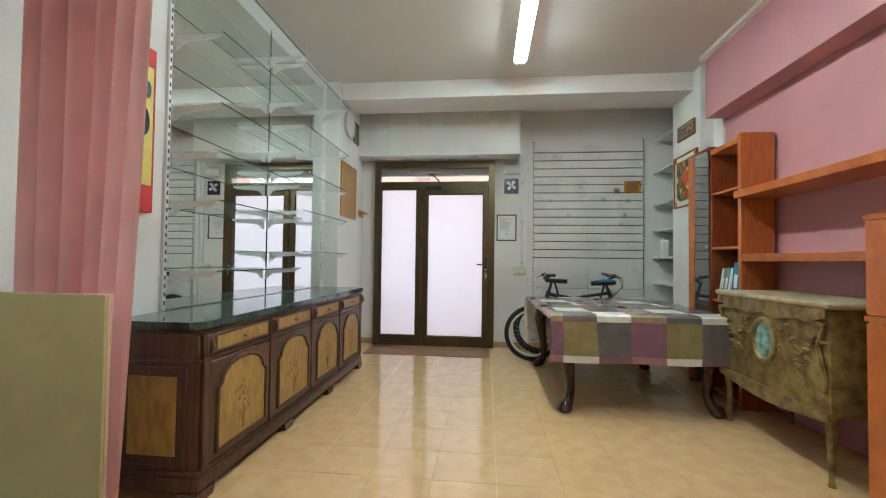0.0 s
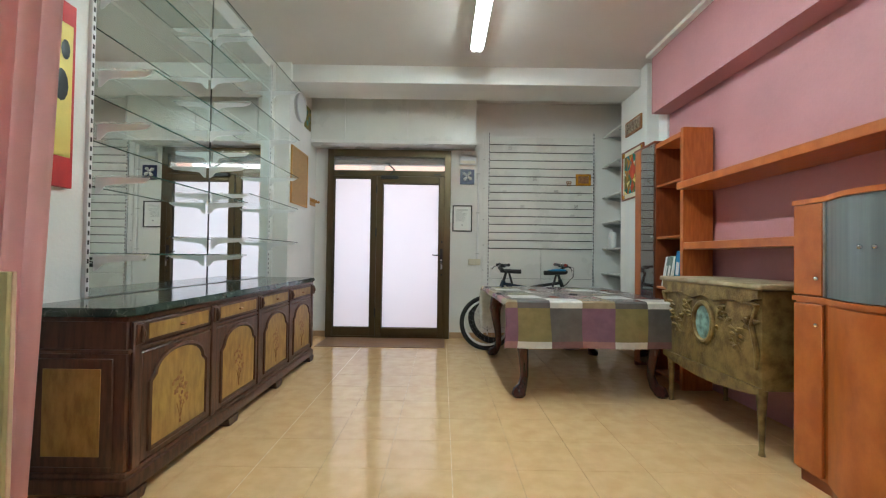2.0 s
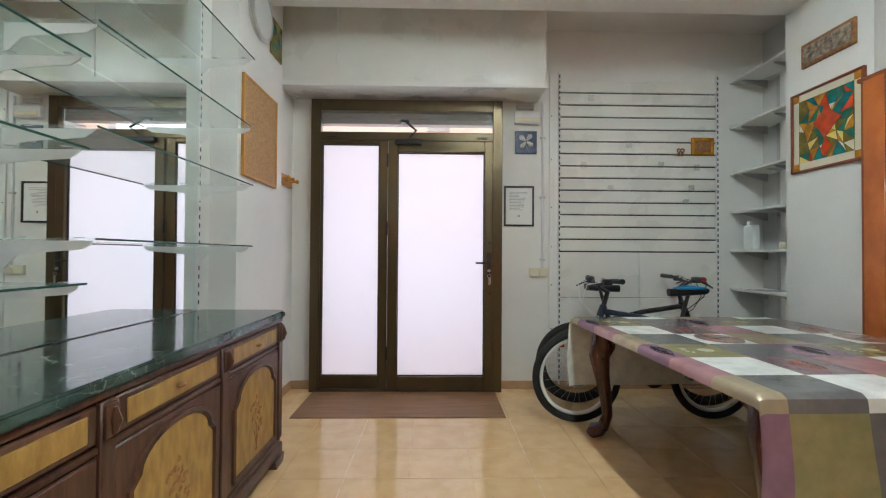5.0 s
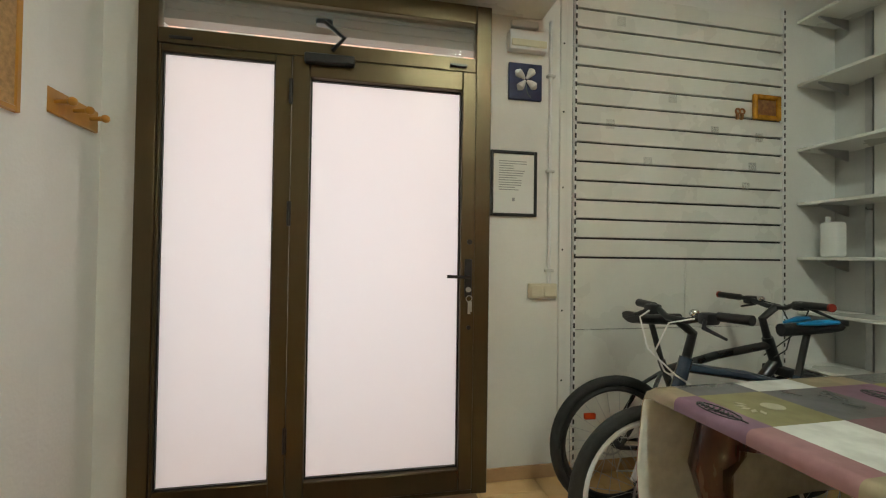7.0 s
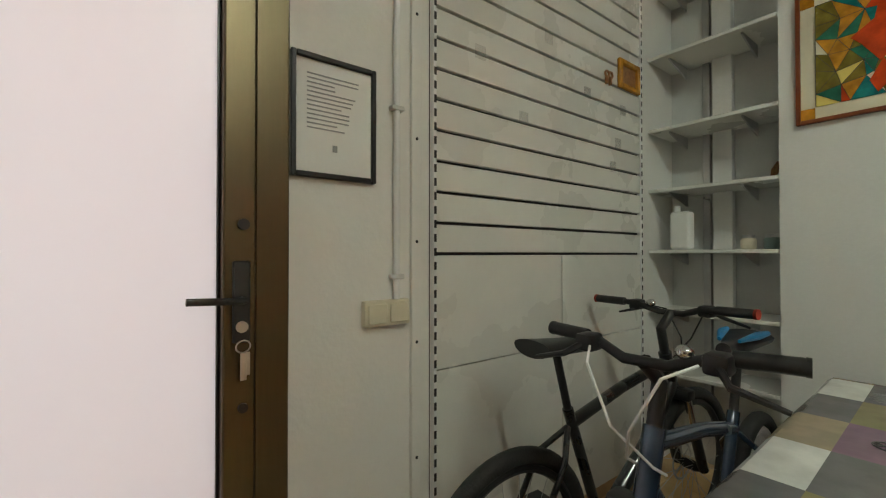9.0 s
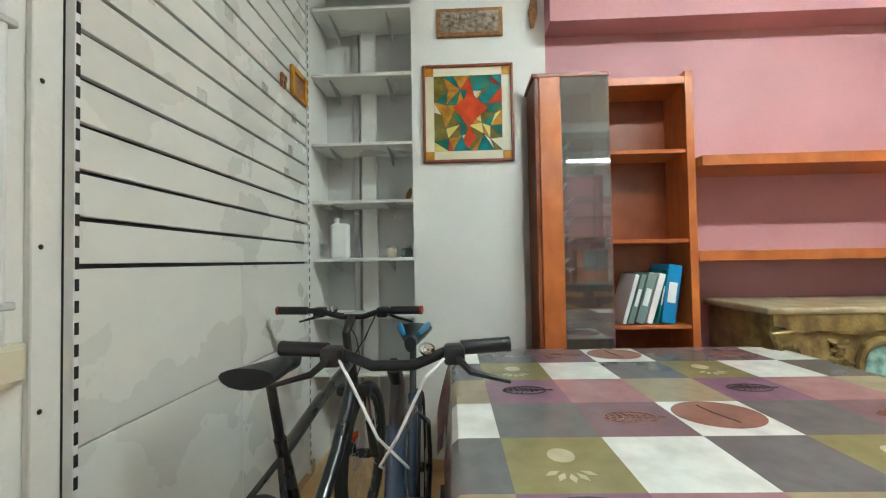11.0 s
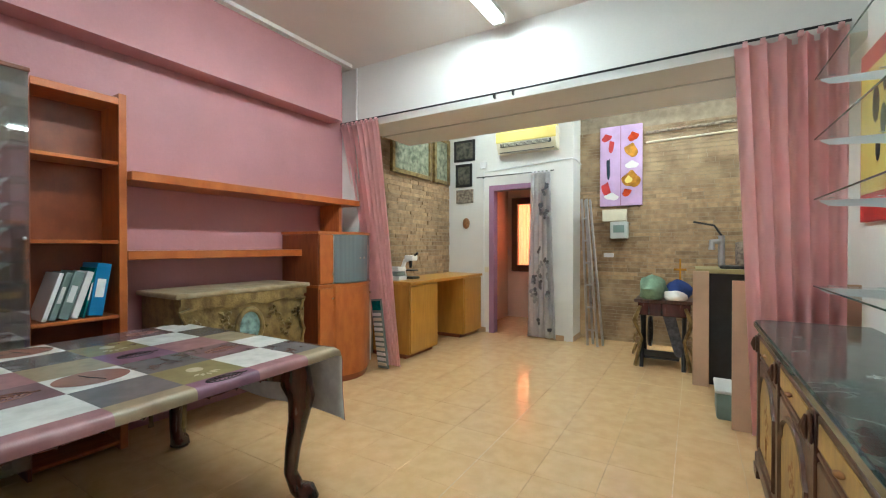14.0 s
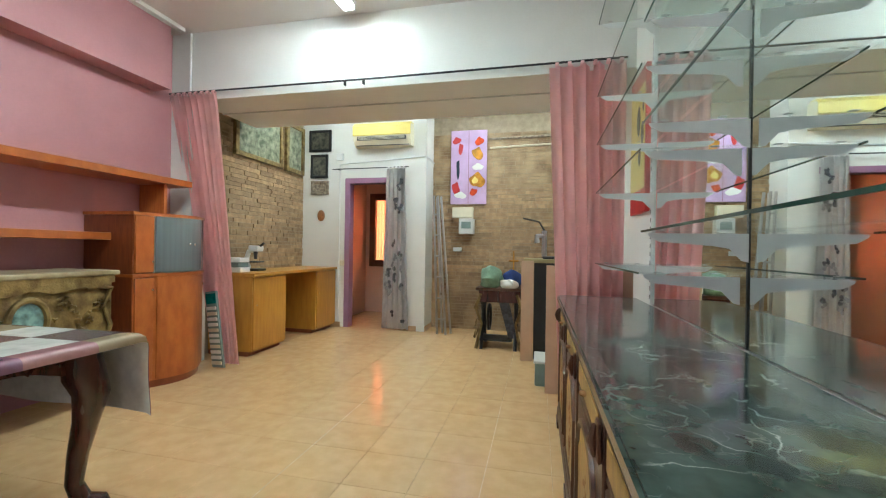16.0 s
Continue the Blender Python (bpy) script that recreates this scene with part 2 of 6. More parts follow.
M_PLASTG = mat("plastic_green_cloth", (0.22, 0.36, 0.24), 0.6, 0, 0.2, 12, 0.3)
M_CLOTHB = mat("blue_cloth", (0.02, 0.05, 0.22), 0.8, 0, 0.15, 10, 0.3)
M_WHITEC = mat("white_flowered_cotton", (0.80, 0.79, 0.79), 0.9, 0, 0.08, 6, 0.1, 200, (0.70, 0.68, 0.69))
M_GREYF = mat("dark_grey_print", (0.10, 0.10, 0.115), 0.9, 0, 0.3, 25, 0.05, 200)
M_GRIP = mat("red_rubber", (0.35, 0.03, 0.015), 0.6, 0, 0.1, 20, 0.1)
M_TUBE = emit("fluorescent_glow", (0.93, 1.0, 0.98), TUBE)
# salmon facade colour with weak emission standing in for sunlight on it
M_FACADE_GLOW = emit("facade_sun_glow", (1.0, 0.58, 0.45), 0.32)
M_SHUT = mat("orange_curtain_cotton", (0.85, 0.42, 0.26), 0.9, 0, 0.05, 5, 0.1, 200)
_n = M_SHUT.node_tree.nodes; _t = _n.new("ShaderNodeBsdfTranslucent"); _t.inputs[0].default_value = (1.0, 0.62, 0.46, 1); _m = _n.new("ShaderNodeMixShader"); _m.inputs[0].default_value = 0.6
M_SHUT.node_tree.links.new(_n["Principled BSDF"].outputs[0], _m.inputs[1]); M_SHUT.node_tree.links.new(_t.outputs[0], _m.inputs[2]); M_SHUT.node_tree.links.new(_m.outputs[0], _n["Material Output"].inputs[0])
M_MARBLE = marble_mat()
# oilcloth colours
M_OC = {k: mat("oilcloth_" + k, c, 0.22, 0, 0.1, 12, 0.015, 40) for k, c in {
    "grey": (0.15, 0.145, 0.145), "olive": (0.27, 0.235, 0.11), "mauve": (0.21, 0.125, 0.14), "purple": (0.24, 0.13, 0.19), "white": (0.78, 0.78, 0.74), "rust": (0.31, 0.155, 0.12), "pink": (0.38, 0.20, 0.21), "tan": (0.36, 0.29, 0.19), "ink": (0.06, 0.055, 0.06), "pale": (0.55, 0.50, 0.33)}.items()}


# ---------- mesh helpers ----------
def bx(bm, x0, x1, y0, y1, z0, z1, bev=0.0, seg=1):
    vs = bmesh.ops.create_cube(bm, size=1)["verts"]
    for v in vs:
        v.co = Vector(((x0 + x1) / 2 + v.co.x * (x1 - x0), (y0 + y1) / 2 + v.co.y * (y1 - y0), (z0 + z1) / 2 + v.co.z * (z1 - z0)))
    if bev:
        bmesh.ops.bevel(bm, geom=list({e for v in vs for e in v.link_edges}), offset=bev, segments=seg, affect="EDGES", profile=0.5)
    return bm


def sweep(bm, pts, r, seg=8, cap=True):
    """A tube along points; r is a radius or one per point."""
    pts = [Vector(p) for p in pts]; rs = r if isinstance(r, (list, tuple)) else [r] * len(pts)
    rings, side = [], None
    for i, p in enumerate(pts):
        t = (pts[min(i + 1, len(pts) - 1)] - pts[max(i - 1, 0)]).normalized()
        if side is None:
            side = t.orthogonal().normalized()
        side = (side - t * side.dot(t)).normalized(); up = t.cross(side)
        rings.append([bm.verts.new(p + rs[i] * (side * math.cos(a) + up * math.sin(a))) for a in (2 * math.pi * k / seg for k in range(seg))])
    for a, b in zip(rings, rings[1:]):
        for k in range(seg):
            bm.faces.new((a[k], a[(k + 1) % seg], b[(k + 1) % seg], b[k]))
    if cap:
        bm.faces.new(rings[0][::-1]); bm.faces.new(rings[-1])
    return bm


def ring(bm, c, axis, R, r, n=40, seg=8, sx=1.0):
    """A torus."""
    axis = Vector(axis).normalized(); u = axis.orthogonal().normalized(); v = axis.cross(u); c = Vector(c); rows = []
    for i in range(n):
        a = 2 * math.pi * i / n; o = u * math.cos(a) + v * math.sin(a)
        rows.append([bm.verts.new(c + o * (R + r * math.cos(b)) + axis * r * sx * math.sin(b)) for b in (2 * math.pi * k / seg for k in range(seg))])
    for i in range(n):
        a, b = rows[i], rows[(i + 1) % n]
        for k in range(seg):
            bm.faces.new((a[k], b[k], b[(k + 1) % seg], a[(k + 1) % seg]))
    return bm


def prism(bm, poly, axis, a0, a1):
    """A polygon (two of x, y, z, in that order) drawn out along the third."""
    def at(p, a):
        return {"x": (a, p[0], p[1]), "y": (p[0], a, p[1]), "z": (p[0], p[1], a)}[axis]
    lo = [bm.verts.new(at(p, a0)) for p in poly]; hi = [bm.verts.new(at(p, a1)) for p in poly]
    bm.faces.new(lo); bm.faces.new(hi[::-1])
    for k in range(len(poly)):
        bm.faces.new((lo[k], hi[k], hi[(k + 1) % len(poly)], lo[(k + 1) % len(poly)]))
    return bm


def ball(bm, c, rx, ry, rz, u=12, v=8):
    vs = bmesh.ops.create_uvsphere(bm, u_segments=u, v_segments=v, radius=1)["verts"]
    for w in vs:
        w.co = Vector((c[0] + w.co.x * rx, c[1] + w.co.y * ry, c[2] + w.co.z * rz))
    return bm


def B():
    return bmesh.new()


def part(name, bm, material, parent=None, label="", angle=38):
    bmesh.ops.recalc_face_normals(bm, faces=bm.faces[:])
    for f in bm.faces:
        f.smooth = True
    for e in bm.edges:
        if len(e.link_faces) == 2 and e.calc_face_angle(3.2) > radians(angle):
            e.smooth = False
    me = bpy.data.meshes.new(name); bm.to_mesh(me); bm.free()
    me.materials.append(material)
    ob = new(name, me)
    if parent is not None:
        ob.parent = parent
        ob.matrix_parent_inverse = (parent.matrix_basis if parent.parent is None else Matrix()).inverted()
    if label:
        ob["label"] = label
    return ob


def thing(name, loc, label, category, group="", kind=""):
    e = new(name); e.location = loc; e.empty_display_size = 0.1
    return tagged(e, label, category, group, kind)


def solid(name, bm, material, label, category, group="", kind=""):
    return tagged(part(name, bm, material), label, category, group, kind)


def arc(cx, cy, r, a0, a1, n=10, ry=None):
    ry = r if ry is None else ry
    return [(cx + r * math.cos(radians(a0 + (a1 - a0) * k / n)), cy + ry * math.sin(radians(a0 + (a1 - a0) * k / n))) for k in range(n + 1)]


# ---------- structure ----------
XL, XR, YF, YB, ZC = -1.84, 2.45, 6.09, -1.10, 3.30
YLB, YARCH = 1.62, -0.68


def struct(name, boxes, material, label, cat="wall"):
    bm = B()
    for b in boxes:
        bx(bm, *b)
    return solid(name, bm, material, label, cat, kind="structure")


struct("wall_left", [(XL - 0.15, XL, 1.9, YF + 0.2, 0, ZC)], M_WALL, "white painted plaster wall behind the mirror shelving")
struct("wall_left_back", [(XL - 0.25, XL - 0.1, -2.6, 1.9, 0, ZC)], M_WALL, "white plaster wall of the back workshop")
struct("wall_left_recess", [(XL, -1.73, 5.65, YF, 0, ZC)], M_WALL, "white plaster wall beside the street door")
struct("pilaster", [(XL, -1.67, 4.90, 5.65, 0, ZC)], M_WALL, "white plaster pilaster under the ceiling beam", "pilaster")
struct("wall_front", [(XL - 0.15, -1.535, YF, YF + 0.2, 0, ZC), (0.17, 2.85, YF, YF + 0.2, 0, ZC), (-1.535, 0.17, YF, YF + 0.2, 2.6, ZC)], M_WALL, "white plaster front wall with the street door")
struct("wall_right", [(XR, XR + 0.15, YLB, 4.62, 0, ZC)], M_PINK, "mauve pink painted wall behind the shelving")
struct("pillar", [(2.30, XR + 0.15, 4.80, 5.46, 0, ZC)], M_WALL, "white plaster pillar carrying the ceiling beam", "pillar")
struct("pillar_recess", [(2.43, XR + 0.15, 4.62, 4.80, 0, ZC)], M_WALL, "white plaster strip between pillar and pink wall", "wall")
struct("wall_alcove", [(2.62, 2.77, 5.46, YF, 0, ZC)], M_GREYW, "greyish white back of the shelf alcove")
struct("boxed_beam", [(2.262, XR, 1.82, 4.62, 2.67, ZC)], M_PINK, "mauve pink boxed-in beam under the ceiling", "beam")
struct("ceiling_beam", [(-1.84, 2.62, 4.95, 5.44, 3.10, ZC)], M_WALL, "white plastered ceiling beam crossing the shop", "beam")
struct("wall_opening_side", [(2.20, XR + 0.15, 1.42, YLB, 0, ZC)], M_WALL, "white wall stub beside the curtained opening")
struct("lintel", [(XL - 0.1, 2.2, 0.65, YLB, 2.63, ZC)], M_WALL, "white plastered lintel over the curtained opening", "lintel")
struct("shutter_box", [(-1.73, 0.50, 5.74, YF, 2.63, ZC)], M_WLAM, "white panelled shutter box above the street door", "shutter box")
struct("shutter_trim", [(-1.73, 0.52, 5.728, 5.742, 2.62, 2.66)] + [(x - 0.008, x + 0.008, 5.730, 5.742, 2.66, 3.29) for x in (-1.25, -0.42, 0.49)], M_WALL, "white seams of the shutter box panels", "trim")
struct("wall_right_back", [(2.38, 2.55, YARCH - 0.15, 1.42, 0, ZC)], M_MORTAR, "wall faced with tan brick slips beside the desk")
AX0, AX1, AZ = 0.80, 1.59, 2.15
struct("wall_doorway", [(AX1, 2.40, YARCH - 0.12, YARCH, 0, ZC), (0.41, AX0, YARCH - 0.12, YARCH, 0, ZC), (AX0, AX1, YARCH - 0.12, YARCH, AZ, ZC), (0.41, 0.53, YB, YARCH - 0.12, 0, ZC)], M_WALL, "white plaster wall with a narrow doorway")
struct("wall_back", [(XL - 0.25, 0.53, YB - 0.15, YB, 0, ZC)], M_MORTAR, "back wall faced with tan brick slips")
struct("wall_hall", [(0.53, 0.68, -2.4, YB - 0.15, 0, ZC), (2.0, 2.15, -2.4, YARCH - 0.12, 0, ZC), (0.68, 1.22, -2.4, -2.25, 0, ZC), (1.90, 2.0, -2.4, -2.25, 0, ZC), (1.22, 1.90, -2.4, -2.25, 0, 0.85), (1.22, 1.90, -2.4, -2.25, 2.2, ZC)], M_PEACH, "peach painted wall of the small rear passage")
struct("ceiling", [(XL - 0.25, 2.8, -2.6, YF + 0.2, ZC, ZC + 0.12)], M_CEIL, "off-white painted plaster ceiling", "ceiling")
struct("floor", [(XL - 0.25, 2.8, -2.6, YF + 0.2, -0.12, -0.004)], M_GROUT, "beige ceramic tile floor with pale joints", "floor")
bm = bx(B(), -40, 40, 6.3, 90, -0.3, -0.1); solid("ground", bm, mat("asphalt", (0.06, 0.06, 0.06), 0.9), "grey street paving outside", "street", kind="structure")
bm = bx(B(), -40, 40, -60, -2.62, -0.3, -0.1); solid("yard_ground", bm, mat("concrete", (0.3, 0.29, 0.27), 0.9), "grey concrete of the rear yard", "yard", kind="structure")
bm = B()
for a in ((-1.73, -1.54, YF - 0.012, YF), (0.175, 2.3, YF - 0.012, YF), (-1.73, -1.718, 5.65, YF - 0.012), (-1.67, -1.658, 4.9, 5.66), (2.288, 2.30, 4.8, 5.46), (0.53, AX0, YARCH, YARCH + 0.012), (1.72, 2.37, YARCH, YARCH + 0.012), (0.398, 0.41, YB, YARCH)):
    bx(bm, *a, 0, 0.075, 0.003)
solid("baseboard", bm, M_SKIRT, "tan ceramic tile skirting along the walls", "baseboard", kind="structure")
struct("threshold", [(-1.50, 0.11, 5.40, 5.985, 0.0, 0.006)], M_MAT, "flat brown threshold strip inside the street door", "threshold")
struct("ceiling_moulding", [(2.20, 2.26, 1.72, 4.62, 3.262, 3.298)], M_WALL, "white ceiling moulding above the boxed beam", "trim")
struct("soffit_cable", [(-1.8, 2.2, 1.20, 1.212, 2.618, 2.629)], M_GREYW, "thin cable along the lintel underside", "cable")

# ---------- street door ----------
DX0, DX1, DY0, DY1 = -1.535, 0.17, 5.985, 6.05


def street_door():
    d = tagged(new("door_1"), "bronze aluminium street door with milky glass panes", "door", kind="structure"); d.location = (-0.68, 6.02, 0)
    bm = B()
    for b in ((DX0, DX0 + 0.085, 0, 2.6), (DX1 - 0.085, DX1, 0, 2.6), (DX0 + 0.085, DX1 - 0.085, 2.5, 2.6), (DX0 + 0.085, DX1 - 0.085, 2.235, 2.31), (DX0 + 0.085, DX1 - 0.085, 0.0, 0.03)):
        bx(bm, b[0], b[1], DY0, DY1, b[2], b[3], 0.004)
    part("door_frame", bm, M_ALU, d)
    bm = B()
    for b in ((-1.45, -1.436, 0.03, 2.235), (-0.932, -0.855, 0.03, 2.235), (-1.436, -0.932, 0.03, 0.142), (-1.436, -0.932, 2.2, 2.235)):
        bx(bm, b[0], b[1], DY0 + 0.01, DY1, b[2], b[3], 0.003)
    part("side_light_frame", bm, M_ALU, d)
    bm = B()
    for b in ((-0.85, -0.765, 0.03, 2.23), (0.01, 0.085, 0.03, 2.23), (-0.765, 0.01, 0.03, 0.14), (-0.765, 0.01, 2.13, 2.23)):
        bx(bm, b[0], b[1], DY0 - 0.012, DY1 - 0.01, b[2], b[3], 0.005)
    leaf = part("door_leaf", bm, M_ALU, d, "bronze aluminium door leaf, closed")
    for nm, x0, x1, z0, z1, mm in (("pane", -1.436, -0.932, 0.142, 2.2, M_FROST), ("pane", -0.765, 0.01, 0.14, 2.13, M_FROST), ("transom_pane", DX0 + 0.085, DX1 - 0.085, 2.31, 2.5, M_CLEAR)):
        part(nm, bx(B(), x0, x1, 6.022, 6.028, z0, z1), mm, d).visible_shadow = mm is not M_CLEAR
    for x0, x1, z0, z1 in ((-1.436, -0.932, 0.142, 2.2), (-0.765, 0.01, 0.14, 2.13)):
        bm = B()
        for b in ((x0, x0 + 0.007, z0, z1), (x1 - 0.007, x1, z0, z1), (x0 + 0.007, x1 - 0.007, z0, z0 + 0.007), (x0 + 0.007, x1 - 0.007, z1 - 0.007, z1)):
            bx(bm, b[0], b[1], 6.008, 6.022, b[2], b[3])
        part("glazing_bead", bm, M_BLACK, d)
    bm = sweep(B(), [(0.05, 5.974, 1.145), (0.05, 5.935, 1.145), (0.03, 5.928, 1.146), (-0.07, 5.928, 1.15)], 0.009)
    bx(bm, 0.03, 0.07, 5.962, 5.974, 1.04, 1.24, 0.004); part("door_handle", bm, M_BLACK, d, "black lever handle")
    part("lock_cylinder", sweep(B(), [(0.05, 5.974, 1.08), (0.05, 5.955, 1.08)], 0.014, 12), M_STEEL, d)
    bm = B(); ring(bm, (0.05, 5.945, 1.035), (0, 1, 0.3), 0.016, 0.002, 16, 6); bx(bm, 0.043, 0.057, 5.940, 5.944, 0.955, 1.02, 0.001); bx(bm, 0.056, 0.066, 5.946, 5.950, 0.965, 1.02, 0.001)
    part("keys", bm, M_STEEL, d, "bunch of steel keys hanging")
    bm = sweep(B(), [(0.055, 5.974, 1.33), (0.055, 5.966, 1.33)], 0.014, 12); sweep(bm, [(0.055, 5.974, 0.88), (0.055, 5.966, 0.88)], 0.012, 12); part("rose", bm, M_BLACK, d)
    bm = bx(B(), -0.79, -0.55, 5.93, 5.972, 2.19, 2.235, 0.006); part("door_closer", bm, M_BLACK, d, "black overhead door closer")
    bm = sweep(B(), [(-0.66, 5.93, 2.25), (-0.60, 5.90, 2.30), (-0.70, 5.95, 2.40)], 0.011); bx(bm, -0.74, -0.66, 5.94, 5.985, 2.385, 2.41, 0.003); part("closer_arm", bm, M_BLACK, d)
    for z in (0.35, 1.45, 2.05):
        part("hinge", sweep(B(), [(-0.853, 5.972, z - 0.06), (-0.853, 5.972, z + 0.06)], 0.010, 10), M_BLACK, d)
    part("latch", bx(B(), -0.06, 0.03, 5.965, 5.985, 2.255, 2.268, 0.002), M_BLACK, d)
    part("latch", bx(B(), -1.40, -1.30, 5.975, 5.985, 2.255, 2.268, 0.002), M_BLACK, d)


street_door()
# facade backdrop glows by itself in place of being lit by the sun
bm = bx(B(), -4, 3.5, 8.6, 8.7, 0, 7); solid("backdrop_facade", bm, M_FACADE_GLOW, "salmon facade across the street, its sunlight put in as glow", "facade", kind="structure")
struct("roller_shutter", [(-1.5, 0.14, 6.12, 6.2, 2.42 + 0.05 * k, 2.465 + 0.05 * k) for k in range(3)], M_BROWNW, "rolled-up brown street shutter behind the transom", "shutter")
bm, rg = B(), random.Random(7)
for k in range(26):
    x, z = rg.uniform(-3.5, 3.0), rg.uniform(2.6, 4.2)
    bx(bm, x, x + rg.uniform(0.1, 0.4), 8.55, 8.6, z, z + rg.uniform(0.1, 0.3))
solid("facade_details", bm, mat("pale_facade_trim", (0.8, 0.68, 0.6), 0.8), "pale window trim on the facade across the street", "facade", kind="structure")
# rear passage window
w = tagged(new("window_1"), "brown wooden window with a sunlit orange curtain", "window", kind="structure"); w.location = (1.55, -2.25, 0.85)
bm = B()
for b in ((1.22, 1.33, 0.85, 2.2), (1.79, 1.90, 0.85, 2.2), (1.33, 1.79, 0.85, 0.97), (1.33, 1.79, 2.08, 2.2)):
    bx(bm, b[0], b[1], -2.27, -2.17, b[2], b[3], 0.008)
part("window_frame", bm, M_BROWNW, w)
part("pane", bx(B(), 1.33, 1.79, -2.25, -2.244, 0.97, 2.08), M_CLEAR, w).visible_shadow = False
bm = B(); poly = [(1.27 + 0.58 * k / 60, -2.36 + 0.018 * math.sin(k * 1.05)) for k in range(61)]
prism(bm, poly + [(p[0], p[1] - 0.004) for p in poly[::-1]], "z", 0.9, 2.18); part("sunlit_curtain", bm, M_SHUT, w, "orange curtain glowing with daylight")
bm = B(); bx(bm, AX1 - 0.005, AX1 + 0.075, YARCH - 0.13, YARCH + 0.012, 0, AZ + 0.08, 0.004); bx(bm, AX0 - 0.07, AX1 - 0.005, YARCH - 0.13, YARCH + 0.012, AZ, AZ + 0.08, 0.004)
solid("door_frame", bm, M_PURPLE, "mauve painted wooden doorway frame", "door frame", kind="structure")


# ---------- mirror shelving and sideboard ----------
CY0, CY1, CXF, CZ = 2.06, 4.80, -1.31, 0.885
for y0, y1 in ((2.46, 3.597), (3.603, 4.74)):
    m = thing("mirror", (XL, (y0 + y1) / 2, CZ), "large plain wall mirror panel above the sideboard", "mirror", "wall mirrors")
    part("backing_board", bx(B(), XL, XL + 0.005, y0, y1, CZ + 0.004, 3.15), M_GEDGE, m)
    part("mirror_glass", bx(B(), XL + 0.005, XL + 0.010, y0, y1, CZ + 0.004, 3.15), M_MIRROR, m)
for y in (2.445, 3.6, 4.755):
    u = thing("slotted_upright", (XL, y, CZ), "white slotted shelf upright beside the mirror", "shelf upright", "mirror uprights")
    part("rail", bx(B(), XL + 0.0, XL + 0.022, y - 0.013 + (0.0 if y != 3.6 else 0.0), y + 0.013, CZ + 0.004, 3.2, 0.002) if y != 3.6 else bx(B(), XL + 0.010, XL + 0.014, y - 0.005, y + 0.005, CZ + 0.004, 3.2), M_WMETAL if y != 3.6 else M_BLACK, u)
    if y != 3.6:
        bm = B()
        for k in range(46):
            bx(bm, XL + 0.022, XL + 0.0235, y - 0.005, y + 0.005, 0.92 + k * 0.05, 0.945 + k * 0.05)
        tagged(part("slots", bm, M_BLACK, u), kind="stuff")


def glass_shelf(y0, y1, z, depth=0.33):
    s = thing("glass_shelf", (XL + 0.02, (y0 + y1) / 2, z), "clear green-edged glass shelf on white brackets", "glass shelf", "mirror shelves")
    part("pane", bx(B(), XL + 0.025, XL + depth, y0, y1, z, z + 0.007), M_SHELF_G, s)
    part("front_edge", bx(B(), XL + depth, XL + depth + 0.0025, y0, y1, z, z + 0.007), M_GEDGE, s, "dark green glass edge")
    for y, sg in ((y0 + 0.012, 1), (y1 - 0.012, -1)):
        b = part("bracket", prism(B(), [(XL + 0.022, z - 0.092), (XL + 0.04, z - 0.088), (XL + 0.075, z - 0.050), (XL + 0.12, z - 0.042), (XL + depth - 0.05, z - 0.030), (XL + depth - 0.02, z - 0.012), (XL + depth - 0.015, z - 0.002), (XL + 0.022, z - 0.002)], "y", y - 0.002, y + 0.002), M_WMETAL, s)
        for x in (XL + 0.1, XL + depth - 0.06):
            part("clip", bx(B(), x - 0.012, x + 0.012, y - 0.008, y + 0.008, z + 0.007, z + 0.010, 0.001), M_STEEL, s)


for z in (1.12, 1.54, 1.83, 2.12, 2.55, 2.95):
    glass_shelf(2.47, 3.585, z)
for z in (1.26, 1.62, 1.96, 2.37, 2.91):
    glass_shelf(3.615, 4.76, z)


def arch_outline(y0, y1, z0, z1, inset=0.0):
    """Door panel outline with a shouldered arch, in y and z."""
    y0, y1, z0, z1 = y0 + inset, y1 - inset, z0 + inset, z1 - inset
    w = y1 - y0
    return [(y0, z0), (y1, z0), (y1, z1 - 0.13)] + [(y1 - 0.035, z1 - 0.10)] + arc((y0 + y1) / 2, z1 - 0.10, w / 2 - 0.035, 0, 180, 12, 0.10)[1:-1] + [(y0 + 0.035, z1 - 0.10), (y0, z1 - 0.13)]


